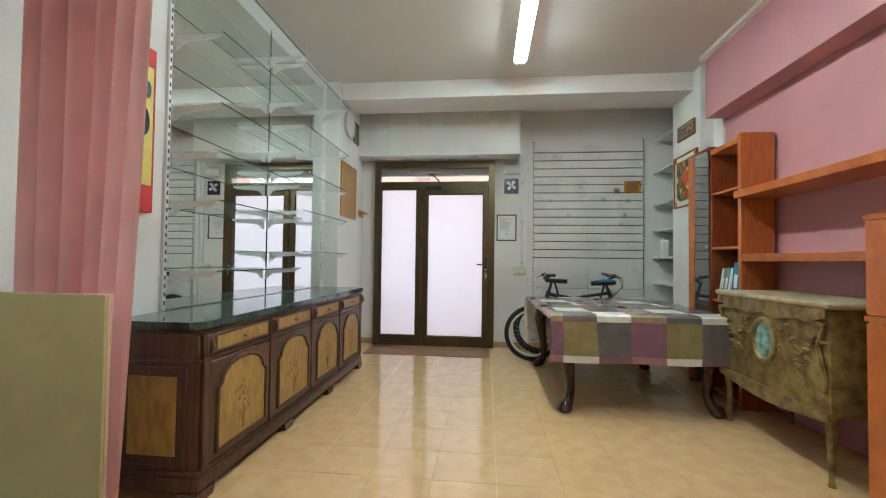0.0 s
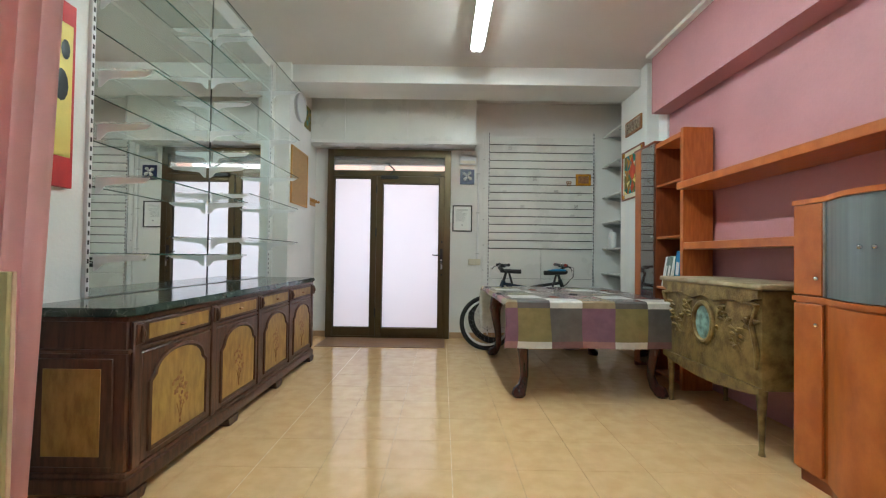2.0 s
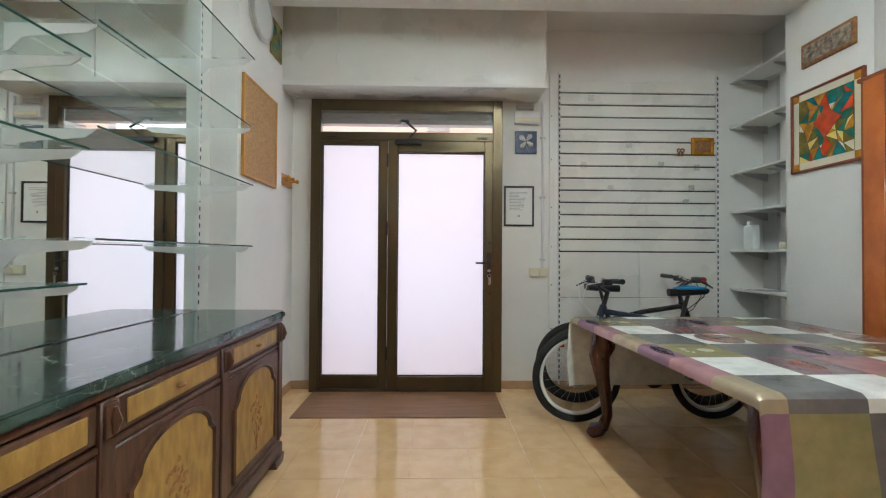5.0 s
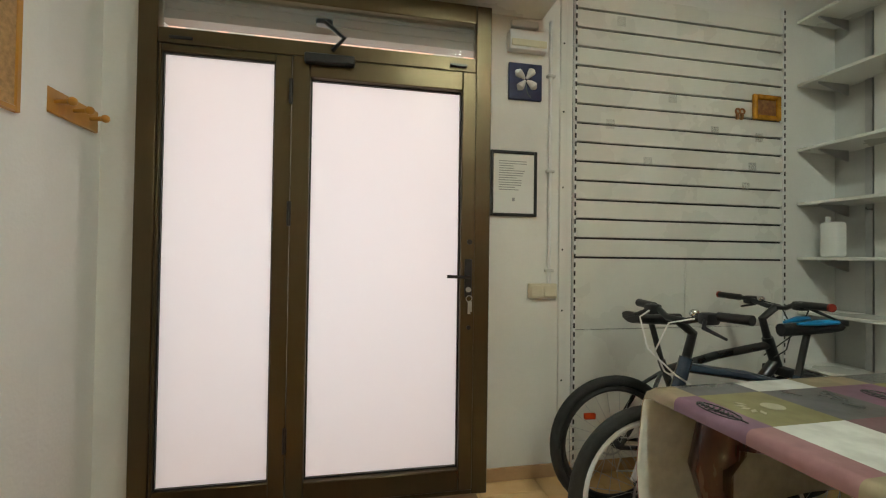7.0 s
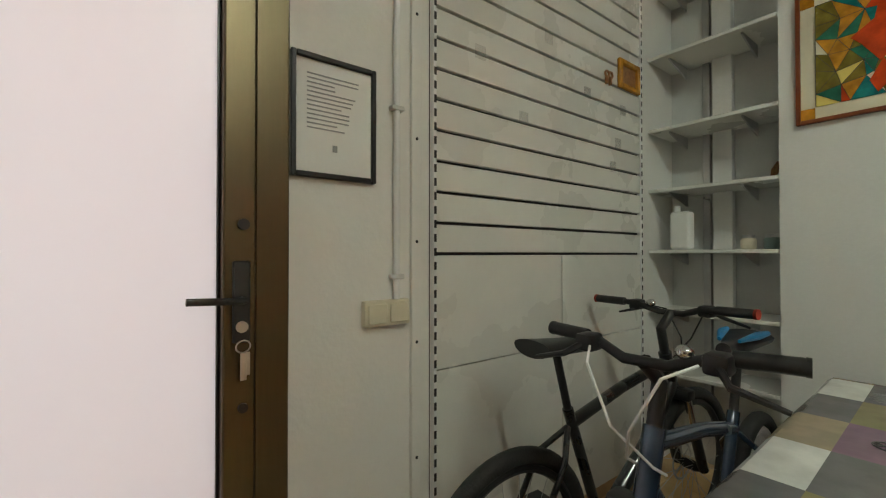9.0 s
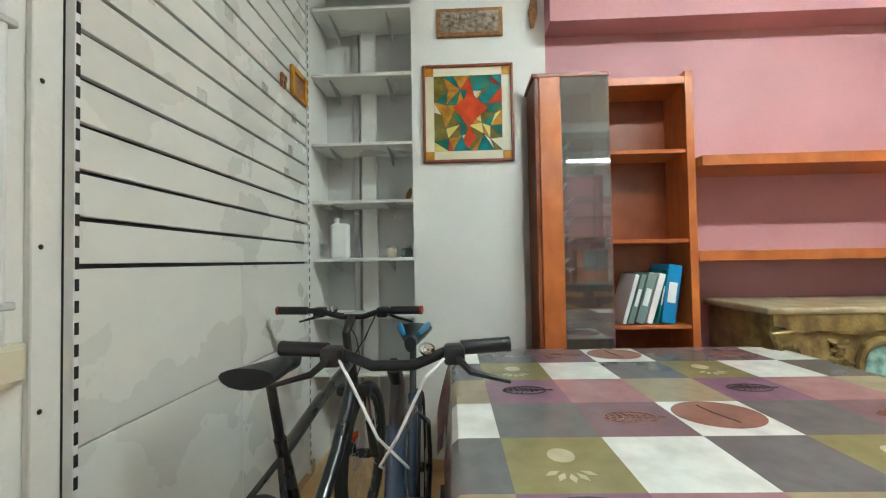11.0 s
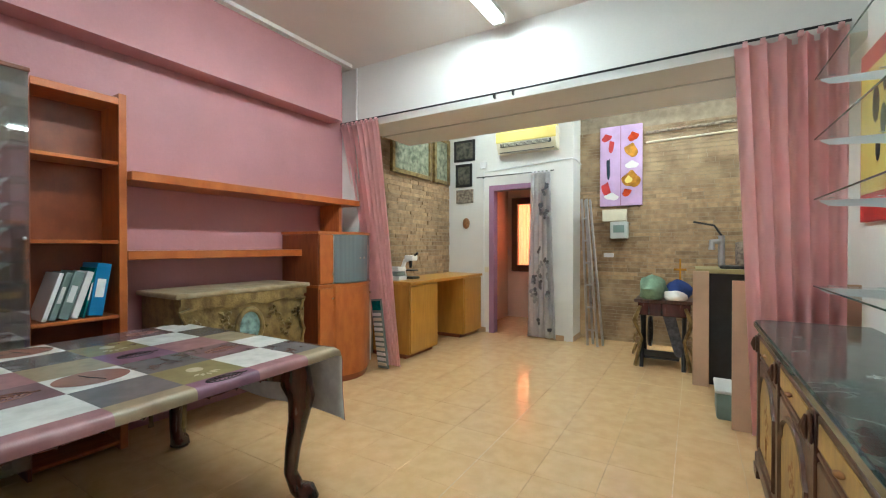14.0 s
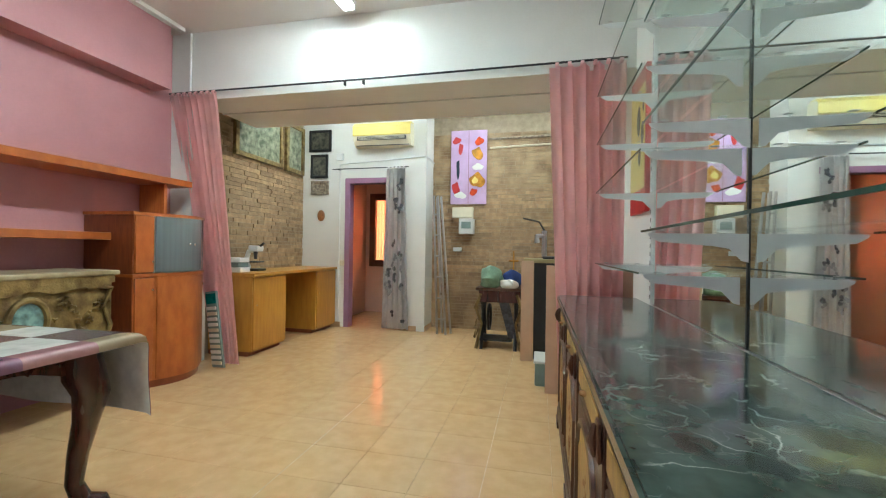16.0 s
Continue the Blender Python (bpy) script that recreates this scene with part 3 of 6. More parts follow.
def sideboard():
    s = thing("sideboard", ((XL + CXF) / 2, (CY0 + CY1) / 2, 0), "long dark walnut sideboard with ochre painted panels", "sideboard")
    F = CXF - 0.035
    part("carcass", bx(B(), XL + 0.01, F, CY0 + 0.05, CY1 - 0.05, 0.12, CZ - 0.04, 0.006), M_DWOOD, s)
    bm = bx(B(), XL + 0.01, F + 0.025, CY0 + 0.03, CY1 - 0.03, 0.05, 0.12, 0.012, 2); bx(bm, XL + 0.01, F + 0.012, CY0 + 0.04, CY1 - 0.04, 0.12, 0.145, 0.008, 2); part("plinth", bm, M_DWOOD, s)
    for y in (CY0 + 0.09, CY0 + 0.98, CY1 - 0.98, CY1 - 0.09):
        part("bracket_foot", prism(B(), [(y - 0.07, 0.05), (y - 0.05, 0.0), (y + 0.05, 0.0), (y + 0.07, 0.05)], "x", F - 0.08, F + 0.03), M_DWOOD, s)
    bm = bx(B(), XL + 0.01, F + 0.018, CY0 + 0.035, CY1 - 0.035, CZ - 0.065, CZ - 0.042, 0.006, 2); bx(bm, XL + 0.01, F + 0.012, CY0 + 0.04, CY1 - 0.04, 0.675, 0.695, 0.006, 2); part("moulding", bm, M_DWOOD, s)
    poly = [(XL + 0.012, CY0), (CXF - 0.05, CY0), (CXF, CY0 + 0.05), (CXF, CY1 - 0.05), (CXF - 0.05, CY1), (XL + 0.012, CY1)]
    bm = prism(B(), poly, "z", CZ - 0.04, CZ); bmesh.ops.bevel(bm, geom=[e for e in bm.edges if abs(e.verts[0].co.z - e.verts[1].co.z) < 1e-5], offset=0.008, segments=2, affect="EDGES")
    part("marble_top", bm, M_MARBLE, s, "dark green veined marble top")
    W = (CY1 - CY0 - 0.16) / 4
    for k in range(4):
        y0 = CY0 + 0.08 + k * W; y1 = y0 + W
        d = part("drawer", bx(B(), F, F + 0.014, y0 + 0.05, y1 - 0.02, 0.705, 0.812, 0.006), M_DWOOD, s)
        part("drawer_panel", bx(B(), F + 0.014, F + 0.018, y0 + 0.085, y1 - 0.055, 0.722, 0.795, 0.003), M_OCHRE, d, "ochre painted drawer front")
        bm = ball(B(), (F + 0.028, (y0 + y1) / 2 + 0.01, 0.757), 0.012, 0.022, 0.008); part("drawer_knob", bm, M_MOTIF, d)
        d = part("door", bx(B(), F, F + 0.014, y0 + 0.045, y1 - 0.015, 0.15, 0.67, 0.006), M_DWOOD, s)
        o = arch_outline(y0 + 0.10, y1 - 0.07, 0.19, 0.645)
        part("door_panel", prism(B(), arch_outline(y0 + 0.10, y1 - 0.07, 0.19, 0.645, 0.012), "x", F + 0.014, F + 0.017), M_OCHRE, d, "ochre painted arched door panel")
        part("panel_moulding", sweep(B(), [(F + 0.015, p[0], p[1]) for p in o + o[:1]], 0.013, 6, False), M_DWOOD, d)
        bm, rg = B(), random.Random(4)
        yc, zc = (y0 + y1) / 2 + 0.015, 0.37
        for q in range(34):
            a, r = rg.uniform(0, 6.28), rg.uniform(0, 1) ** 0.6
            ball(bm, (F + 0.0172, yc + 0.075 * r * math.cos(a), zc + 0.03 + 0.10 * r * math.sin(a)), 0.0012, rg.uniform(0.006, 0.016), rg.uniform(0.006, 0.014), 8, 4)
        for q in (-0.03, 0, 0.03):
            sweep(bm, [(F + 0.0172, yc + q, zc - 0.03), (F + 0.0172, yc - q * 0.3, zc - 0.14)], 0.002, 5)
        part("painted_bouquet", bm, M_MOTIF, d, "faded brown painted flowers")
    for y in [CY0 + 0.08 + k * W + 0.015 for k in range(5)]:
        part("pilaster_strip", bx(B(), F, F + 0.020, y - 0.028, y + 0.028, 0.145, 0.815, 0.005), M_DWOOD, s)
        bm = bx(B(), F + 0.02, F + 0.032, y - 0.026, y + 0.026, 0.71, 0.805, 0.008, 2); sweep(bm, [(F + 0.034, y, 0.72), (F + 0.040, y, 0.757), (F + 0.034, y, 0.795)], [0.006, 0.014, 0.006], 8); part("carved_block", bm, M_DWOOD, s)
    e = part("end_panel", bx(B(), -1.76, -1.40, CY0 + 0.040, CY0 + 0.05, 0.17, 0.655, 0.004), M_DWOOD, s)
    part("end_inlay", bx(B(), -1.71, -1.45, CY0 + 0.035, CY0 + 0.040, 0.22, 0.61, 0.002), M_OCHRE, e, "ochre painted end panel")


sideboard()

# board with yellow and red picture on the wall stub
b = thing("wall_picture", (XL, 2.2, 1.93), "yellow and red painted board with black figures", "picture")
part("board", bx(B(), XL, XL + 0.03, 1.91, 2.33, 1.45, 2.37, 0.003), M_RED, b)
part("yellow_field", bx(B(), XL + 0.03, XL + 0.033, 1.93, 2.31, 1.60, 2.26), M_YELLOW, b)
bm = B()
for y, z, a in ((2.15, 2.05, 0.10), (2.25, 1.95, 0.08), (2.18, 1.82, 0.07), (2.27, 2.13, 0.05)):
    ball(bm, (XL + 0.033, y, z), 0.002, a * 0.5, a, 10, 6)
part("dark_figures", bm, M_BLACK, b)

# pilaster fittings
b = thing("cork_board", (-1.67, 5.2, 1.7), "cork notice board in a thin wooden frame", "notice board")
part("cork", bx(B(), -1.668, -1.655, 4.96, 5.48, 1.74, 2.36), M_CORK, b)
bm = B()
for q in ((4.94, 4.96, 1.72, 2.38), (5.48, 5.50, 1.72, 2.38), (4.96, 5.48, 1.72, 1.74), (4.96, 5.48, 2.36, 2.38)):
    bx(bm, -1.669, -1.648, q[0], q[1], q[2], q[3], 0.003)
part("frame", bm, M_OAK, b)
c = thing("wall_clock", (-1.67, 5.18, 2.9), "round grey-rimmed wall clock on the pilaster", "clock")
bm = sweep(B(), [(-1.669, 5.18, 2.88), (-1.63, 5.18, 2.88)], 0.16, 32); part("face", bm, M_GREYW, c)
part("rim", ring(B(), (-1.64, 5.18, 2.88), (1, 0, 0), 0.16, 0.014, 36, 8), M_STEEL, c)
g = thing("green_plaque", (-1.67, 5.5, 2.8), "small green and yellow printed plaque", "plaque")
part("panel", bx(B(), -1.669, -1.655, 5.38, 5.60, 2.72, 3.0, 0.003), M_OLIVE, g)
bm = B()
for y, z in ((5.45, 2.92), (5.53, 2.86), (5.46, 2.79)):
    ball(bm, (-1.655, y, z), 0.003, 0.03, 0.035, 10, 6)
part("print", bm, M_GREEN, g)
h = thing("coat_rack", (-1.73, 5.85, 1.85), "varnished wooden coat rack with round pegs", "coat rack")
part("rail", bx(B(), -1.729, -1.712, 5.70, 6.04, 1.80, 1.90, 0.004), M_OAK, h)
for y in (5.76, 5.87, 5.98):
    bm = sweep(B(), [(-1.712, y, 1.85), (-1.66, y, 1.855)], [0.009, 0.011], 10); ball(bm, (-1.652, y, 1.855), 0.018, 0.018, 0.018); part("peg", bm, M_OAK, h)

# ---------- beside the street door ----------
YW = YF
f = thing("framed_notice", (0.34, YW, 1.67), "black framed paper notice on the wall", "framed notice")
bm = B()
for q in ((0.20, 0.216, 1.485, 1.855), (0.46, 0.476, 1.485, 1.855), (0.216, 0.46, 1.485, 1.501), (0.216, 0.46, 1.839, 1.855)):
    bx(bm, q[0], q[1], YW - 0.02, YW, q[2], q[3], 0.003)
part("frame", bm, M_BLACK, f); part("paper", bx(B(), 0.216, 0.46, YW - 0.008, YW - 0.002, 1.501, 1.839), M_PAPER, f)
rg = random.Random(2)
for k in range(13):
    part("text_line", bx(B(), 0.25, 0.25 + rg.uniform(0.08, 0.17), YW - 0.0095, YW - 0.008, 1.795 - k * 0.0135, 1.799 - k * 0.0135), M_INK, f)
part("stamp", bx(B(), 0.33, 0.345, YW - 0.0095, YW - 0.008, 1.57, 1.59), M_INK, f)
t = thing("flower_tile", (0.40, YW, 2.26), "navy blue tile with a raised white flower", "wall tile")
part("tile_body", bx(B(), 0.30, 0.50, YW - 0.018, YW, 2.15, 2.36, 0.004), M_NAVY, t)
bm = B()
for a in (45, 135, 225, 315):
    ca, sa = math.cos(radians(a + 8)), math.sin(radians(a + 8))
    sweep(bm, [(0.40 + 0.008 * ca, YW - 0.020, 2.265 + 0.008 * sa), (0.40 + 0.035 * ca, YW - 0.024, 2.265 + 0.035 * sa), (0.40 + 0.060 * ca, YW - 0.022, 2.265 + 0.060 * sa), (0.40 + 0.078 * ca, YW - 0.019, 2.265 + 0.078 * sa)], [0.006, 0.018, 0.024, 0.006], 10)
part("flower", bm, M_PAPER, t, "white four-petalled flower"); part("stem", sweep(B(), [(0.40, YW - 0.019, 2.25), (0.41, YW - 0.019, 2.19), (0.43, YW - 0.019, 2.165)], 0.002, 5), M_GREYC, t)
e = thing("emergency_light", (0.40, YW, 2.48), "white emergency light box on the wall", "emergency light")
part("casing", bx(B(), 0.29, 0.52, YW - 0.055, YW, 2.42, 2.53, 0.008, 2), M_WMETAL, e); part("diffuser", bx(B(), 0.30, 0.51, YW - 0.062, YW - 0.055, 2.435, 2.475, 0.004), M_CREAM, e)
part("cover", bx(B(), 0.31, 0.47, YW - 0.03, YW, 2.56, 2.60, 0.004), M_GREYW, e)
c = thing("conduit", (0.555, YW, 1.0), "white plastic cable conduit with clamps", "conduit")
part("pipe", sweep(B(), [(0.555, YW - 0.014, 1.09), (0.555, YW - 0.014, 2.62)], 0.011, 10), M_WMETAL, c)
for z in (1.18, 1.75, 2.3):
    part("clamp", bx(B(), 0.53, 0.58, YW - 0.028, YW, z - 0.008, z + 0.008, 0.003), M_GREYW, c)
s = thing("light_switch", (0.505, YW, 1.05), "cream double wall switch below the conduit", "switch")
part("plate", bx(B(), 0.43, 0.60, YW - 0.03, YW, 1.02, 1.105, 0.006, 2), M_CREAM, s)
for x in (0.44, 0.52):
    part("rocker", bx(B(), x, x + 0.07, YW - 0.036, YW - 0.03, 1.03, 1.095, 0.003), M_CREAM, s)


# ---------- slat wall ----------
def slat_wall():
    x0, x1, top, n, h = 0.70, 2.175, 2.825, 14, 0.1122
    w = thing("slat_wall", ((x0 + x1) / 2, YW, 0), "white slatted display wall panel with dark grooves", "slat wall")
    part("backing", bx(B(), x0, x1, YW - 0.006, YW, 0.05, top), M_BLACK, w)
    for k in range(n):
        z1 = top - k * h
        part("slat", bx(B(), x0 + 0.012, x1 - 0.012, YW - 0.026, YW - 0.006, z1 - h + 0.009, z1 - 0.003, 0.002), M_WLAM, w)
    zb = top - n * h
    for q in ((x0 + 0.012, 1.44, 0.84, zb - 0.003), (1.444, x1 - 0.012, 0.84, zb - 0.003), (x0 + 0.012, 1.44, 0.08, 0.836), (1.444, x1 - 0.012, 0.08, 0.836)):
        part("panel", bx(B(), q[0], q[1], YW - 0.026, YW - 0.006, q[2], q[3], 0.002), M_WLAM, w)
    for x in (x0 - 0.002, x1 - 0.010):
        u = part("upright", bx(B(), x, x + 0.014, YW - 0.032, YW - 0.006, 0.05, 2.90, 0.002), M_WMETAL, w, "white slotted upright")
        bm = B()
        for k in range(56):
            bx(bm, x + 0.002, x + 0.012, YW - 0.0335, YW - 0.032, 0.1 + k * 0.05, 0.128 + k * 0.05)
        tagged(part("slot", bm, M_BLACK, u), kind="stuff")
    bm = bx(B(), x0 - 0.085, x0 - 0.045, YW - 0.018, YW, 0.05, 2.9, 0.003); part("side_batten", bm, M_WALL, w, "white wooden batten")
    bm = B()
    for z in (0.55, 0.95, 1.3, 1.66, 2.1, 2.5):
        ball(bm, (x0 - 0.065, YW - 0.019, z), 0.006, 0.003, 0.006, 8, 4)
    part("screws", bm, M_BLACK, w)
    for x, z in ((1.32, 2.24), (0.9, 2.05), (1.62, 2.06), (1.15, 1.84), (1.9, 1.85), (1.95, 2.04), (0.97, 2.67), (1.85, 1.72)):
        part("price_holder", bx(B(), x, x + 0.055, YW - 0.030, YW - 0.026, z - 0.03, z + 0.025, 0.001), M_CLEAR, w, "clear plastic price holder")


slat_wall()
g = thing("gilt_picture", (2.02, YW - 0.03, 2.24), "small gilt framed icon hung on the slats", "picture")
bm = B()
for q in ((1.92, 1.95, 2.15, 2.31), (2.10, 2.13, 2.15, 2.31), (1.95, 2.10, 2.15, 2.18), (1.95, 2.10, 2.28, 2.31)):
    bx(bm, q[0], q[1], YW - 0.05, YW - 0.027, q[2], q[3], 0.006)
part("frame", bm, M_AMBER, g); part("image", bx(B(), 1.95, 2.10, YW - 0.035, YW - 0.029, 2.18, 2.28), M_MOTIF, g)
o = thing("brass_ornament", (1.82, YW - 0.03, 2.17), "small brass ornament on a slat hook", "ornament")
bm = ring(B(), (1.805, YW - 0.04, 2.19), (0, 1, 0), 0.016, 0.006, 14, 6); ring(bm, (1.838, YW - 0.04, 2.19), (0, 1, 0), 0.016, 0.006, 14, 6); bx(bm, 1.80, 1.812, YW - 0.045, YW - 0.03, 2.14, 2.18); bx(bm, 1.832, 1.844, YW - 0.045, YW - 0.03, 2.14, 2.18)
part("twin_loops", bm, M_MOTIF, o)

# ---------- alcove shelves ----------
a = thing("alcove_rail", (2.61, 5.9, 0.4), "white steel rail carrying the alcove shelves", "shelf rail")
part("rail", bx(B(), 2.59, 2.62, 5.86, 5.90, 0.35, 3.0, 0.003), M_STEEL, a); part("pipe_cover", bx(B(), 2.57, 2.62, 5.74, 5.84, 0.0, 3.0, 0.004), M_WALL, a)
for k, z in enumerate((0.58, 0.93, 1.28, 1.635, 1.99, 2.42, 2.84)):
    s = thing("alcove_shelf", (2.45, 5.77, z), "white board shelf in the wall alcove", "shelf", "alcove shelves")
    part("board", bx(B(), 2.30, 2.615, 5.464, 6.085, z - 0.02, z, 0.003), M_WLAM, s)
    for y in (5.62, 5.98):
        part("bracket", prism(B(), [(2.56, z - 0.09), (2.575, z - 0.09), (2.575, z - 0.02), (2.34, z - 0.02), (2.34, z - 0.03)], "y", y - 0.004, y + 0.004), M_STEEL, s)
j = thing("white_bottle", (2.40, 5.92, 1.280), "white plastic bottle on the shelf", "bottle")
part("body", bx(B(), 2.35, 2.43, 5.88, 5.99, 1.280, 1.500, 0.02, 3), M_PAPER, j); part("cap", sweep(B(), [(2.39, 5.96, 1.500), (2.39, 5.96, 1.535)], 0.016, 12), M_PAPER, j)
for y in (5.52, 5.62):
    j = thing("glass_jar", (2.42, y, 1.280), "small clear glass jar with a lid", "jar", "jars")
    part("jar_body", sweep(B(), [(2.42, y, 1.280), (2.42, y, 1.290), (2.42, y, 1.330), (2.42, y, 1.340)], [0.03, 0.036, 0.036, 0.028], 14), M_GREYC if y < 5.6 else M_CREAM, j); part("lid", sweep(B(), [(2.42, y, 1.340), (2.42, y, 1.355)], 0.030, 14), M_STEEL, j)
j = thing("wooden_trinket", (2.40, 5.50, 1.635), "small brown carved wooden trinket", "ornament"); part("stem", sweep(B(), [(2.40, 5.51, 1.635), (2.40, 5.50, 1.675), (2.40, 5.485, 1.715)], [0.012, 0.018, 0.008], 8), M_MOTIF, j)

# ---------- pillar pictures ----------
p = thing("stained_glass_picture", (2.30, 5.1, 1.84), "abstract bird picture in red, green and amber glass", "picture")
PX = 2.30
bm = B()
for q in ((4.845, 4.862, 1.845, 2.44), (5.375, 5.392, 1.845, 2.44), (4.862, 5.375, 1.845, 1.862), (4.862, 5.375, 2.423, 2.44)):
    bx(bm, PX - 0.025, PX, q[0], q[1], q[2], q[3], 0.003)
part("frame", bm, M_DCHERRY, p)
part("white_mount", bx(B(), PX - 0.012, PX - 0.002, 4.862, 5.375, 1.862, 2.423), M_CREAM, p)
part("picture_ground", bx(B(), PX - 0.015, PX - 0.012, 4.915, 5.322, 1.915, 2.37), M_OLIVE, p)
for y in (4.862, 5.325):
    for z in (1.862, 2.373):
        part("corner_block", bx(B(), PX - 0.016, PX - 0.012, y, y + 0.05, z, z + 0.05), M_AMBER, p)


def shard(poly, m, lift):
    # u runs with the picture's width as seen, v up, both 0 to 1
    part("glass_shard", prism(B(), [(5.322 - u * 0.407, 1.915 + v * 0.455) for u, v in poly], "x", PX - 0.0155 - lift, PX - 0.015 + 0.0005), m, p)


rg, NG = random.Random(21), 6
grid = [[((a + (rg.uniform(-0.38, 0.38) if 0 < a < NG else 0)) / NG, (b + (rg.uniform(-0.38, 0.38) if 0 < b < NG else 0)) / NG) for b in range(NG + 1)] for a in range(NG + 1)]
glass_mix = [M_TEALG, M_GREEN, M_OLIVE, M_AMBER, M_CREAM, M_OLIVE, M_GREEN, M_AMBER, M_REDOR, M_YELLOW]
edges = []
for a in range(NG):
    for b in range(NG):
        q = [grid[a][b], grid[a + 1][b], grid[a + 1][b + 1], grid[a][b + 1]]
        for tri in (((q[0], q[1], q[2]), (q[0], q[2], q[3])) if rg.random() < 0.5 else ((q[0], q[1], q[3]), (q[1], q[2], q[3]))):
            shard(tri, rg.choice(glass_mix), 0.0006); edges.append((tri[0], tri[2])); edges.append((tri[1], tri[2]))
shard([(0.52, 0.98), (0.60, 0.72), (0.80, 0.56), (0.62, 0.42), (0.50, 0.30), (0.36, 0.50), (0.28, 0.58), (0.46, 0.70)], M_REDOR, 0.004)
shard([(0.52, 0.32), (0.62, 0.16), (0.48, 0.02), (0.42, 0.14)], M_REDOR, 0.0044)
bm = B()
for e in edges:
    sweep(bm, [(PX - 0.0165, 5.322 - p_[0] * 0.407, 1.915 + p_[1] * 0.455) for p_ in e], 0.0011, 4)
tagged(part("leading", bm, M_BLACK, p, "thin dark leading lines"), kind="stuff")
r = thing("relief_plaque", (2.30, 5.1, 2.66), "dark framed carved relief plaque on the pillar", "plaque")
part("frame", bx(B(), PX - 0.022, PX, 4.90, 5.30, 2.61, 2.785, 0.004), M_MOTIF, r)
bm, rg = bx(B(), PX - 0.026, PX - 0.022, 4.925, 5.275, 2.635, 2.76), random.Random(5)
for k in range(22):
    ball(bm, (PX - 0.027, rg.uniform(4.95, 5.25), rg.uniform(2.65, 2.745)), 0.010, rg.uniform(0.01, 0.03), rg.uniform(0.008, 0.02), 8, 5)
part("carving", bm, M_GREYST, r)
r = thing("wall_ornament", (2.43, 4.70, 2.85), "dark carved ornament beside the pillar", "ornament")
bm = sweep(B(), [(2.42, 4.70, 2.72), (2.39, 4.70, 2.80), (2.40, 4.69, 2.88), (2.42, 4.70, 2.95)], [0.012, 0.03, 0.022, 0.01], 8); part("carving", bm, M_MOTIF, r)


# ---------- bookcase and shelving on the pink wall ----------
def bookcase():
    X0, X1 = 2.16, 2.425
    b = thing("bookcase", (2.3, 4.25, 0), "cherry veneer bookcase with a smoked glass door", "bookcase")
    part("side_panel", bx(B(), X0, X1, 3.86, 3.905, 0, 2.30, 0.003), M_ORANGE, b)
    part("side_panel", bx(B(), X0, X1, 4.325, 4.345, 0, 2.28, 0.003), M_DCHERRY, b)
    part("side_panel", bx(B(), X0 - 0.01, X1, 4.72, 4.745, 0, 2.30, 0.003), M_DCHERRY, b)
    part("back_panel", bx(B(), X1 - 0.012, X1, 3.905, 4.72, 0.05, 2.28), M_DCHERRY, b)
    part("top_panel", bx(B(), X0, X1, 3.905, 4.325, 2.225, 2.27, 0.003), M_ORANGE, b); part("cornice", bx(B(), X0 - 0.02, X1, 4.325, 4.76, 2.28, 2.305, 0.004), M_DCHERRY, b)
    for z in (1.86, 1.355, 0.875, 0.42, 0.06):
        part("shelf", bx(B(), X0 + 0.01, X1 - 0.012, 3.905, 4.325, z - 0.022, z, 0.002), M_ORANGE, b)
    for z in (1.86, 1.355, 0.875):
        part("glass_shelf", bx(B(), X0 + 0.03, X1 - 0.012, 4.347, 4.718, z - 0.008, z), M_SHELF_G, b)
    d = part("glass_door", bx(B(), X0 - 0.018, X0 - 0.012, 4.335, 4.60, 0.08, 2.275), M_SMOKE, b, "smoked glass door, closed")
    part("door_stile", bx(B(), X0 - 0.022, X0 - 0.002, 4.60, 4.72, 0.05, 2.28, 0.003), M_ORANGE, b)
    part("knob", ball(B(), (X0 - 0.026, 4.355, 1.36), 0.010, 0.010, 0.010), M_STEEL, d)


bookcase()


def binder(y, tilt, h, w, m, lab):
    t = thing("binder", (2.3, y, 0.876), lab, "binder", "leaning binders")
    M = Matrix.Translation((0, y, 0.877)) @ Matrix.Rotation(radians(tilt), 4, "X")
    for nm, bb, mm in (("cover", (2.19, 2.42, 0, w, 0, h), m), ("pages", (2.195, 2.423, 0.006, w - 0.006, 0.008, h - 0.012), M_PAPER), ("spine_label", (2.1885, 2.1905, w * 0.2, w * 0.8, h * 0.35, h * 0.7), M_PAPER)):
        bm = bx(B(), *bb, 0.002)
        if nm == "pages":
            bm.free(); continue
        bmesh.ops.transform(bm, matrix=M, verts=bm.verts[:]); part(nm, bm, mm, t)


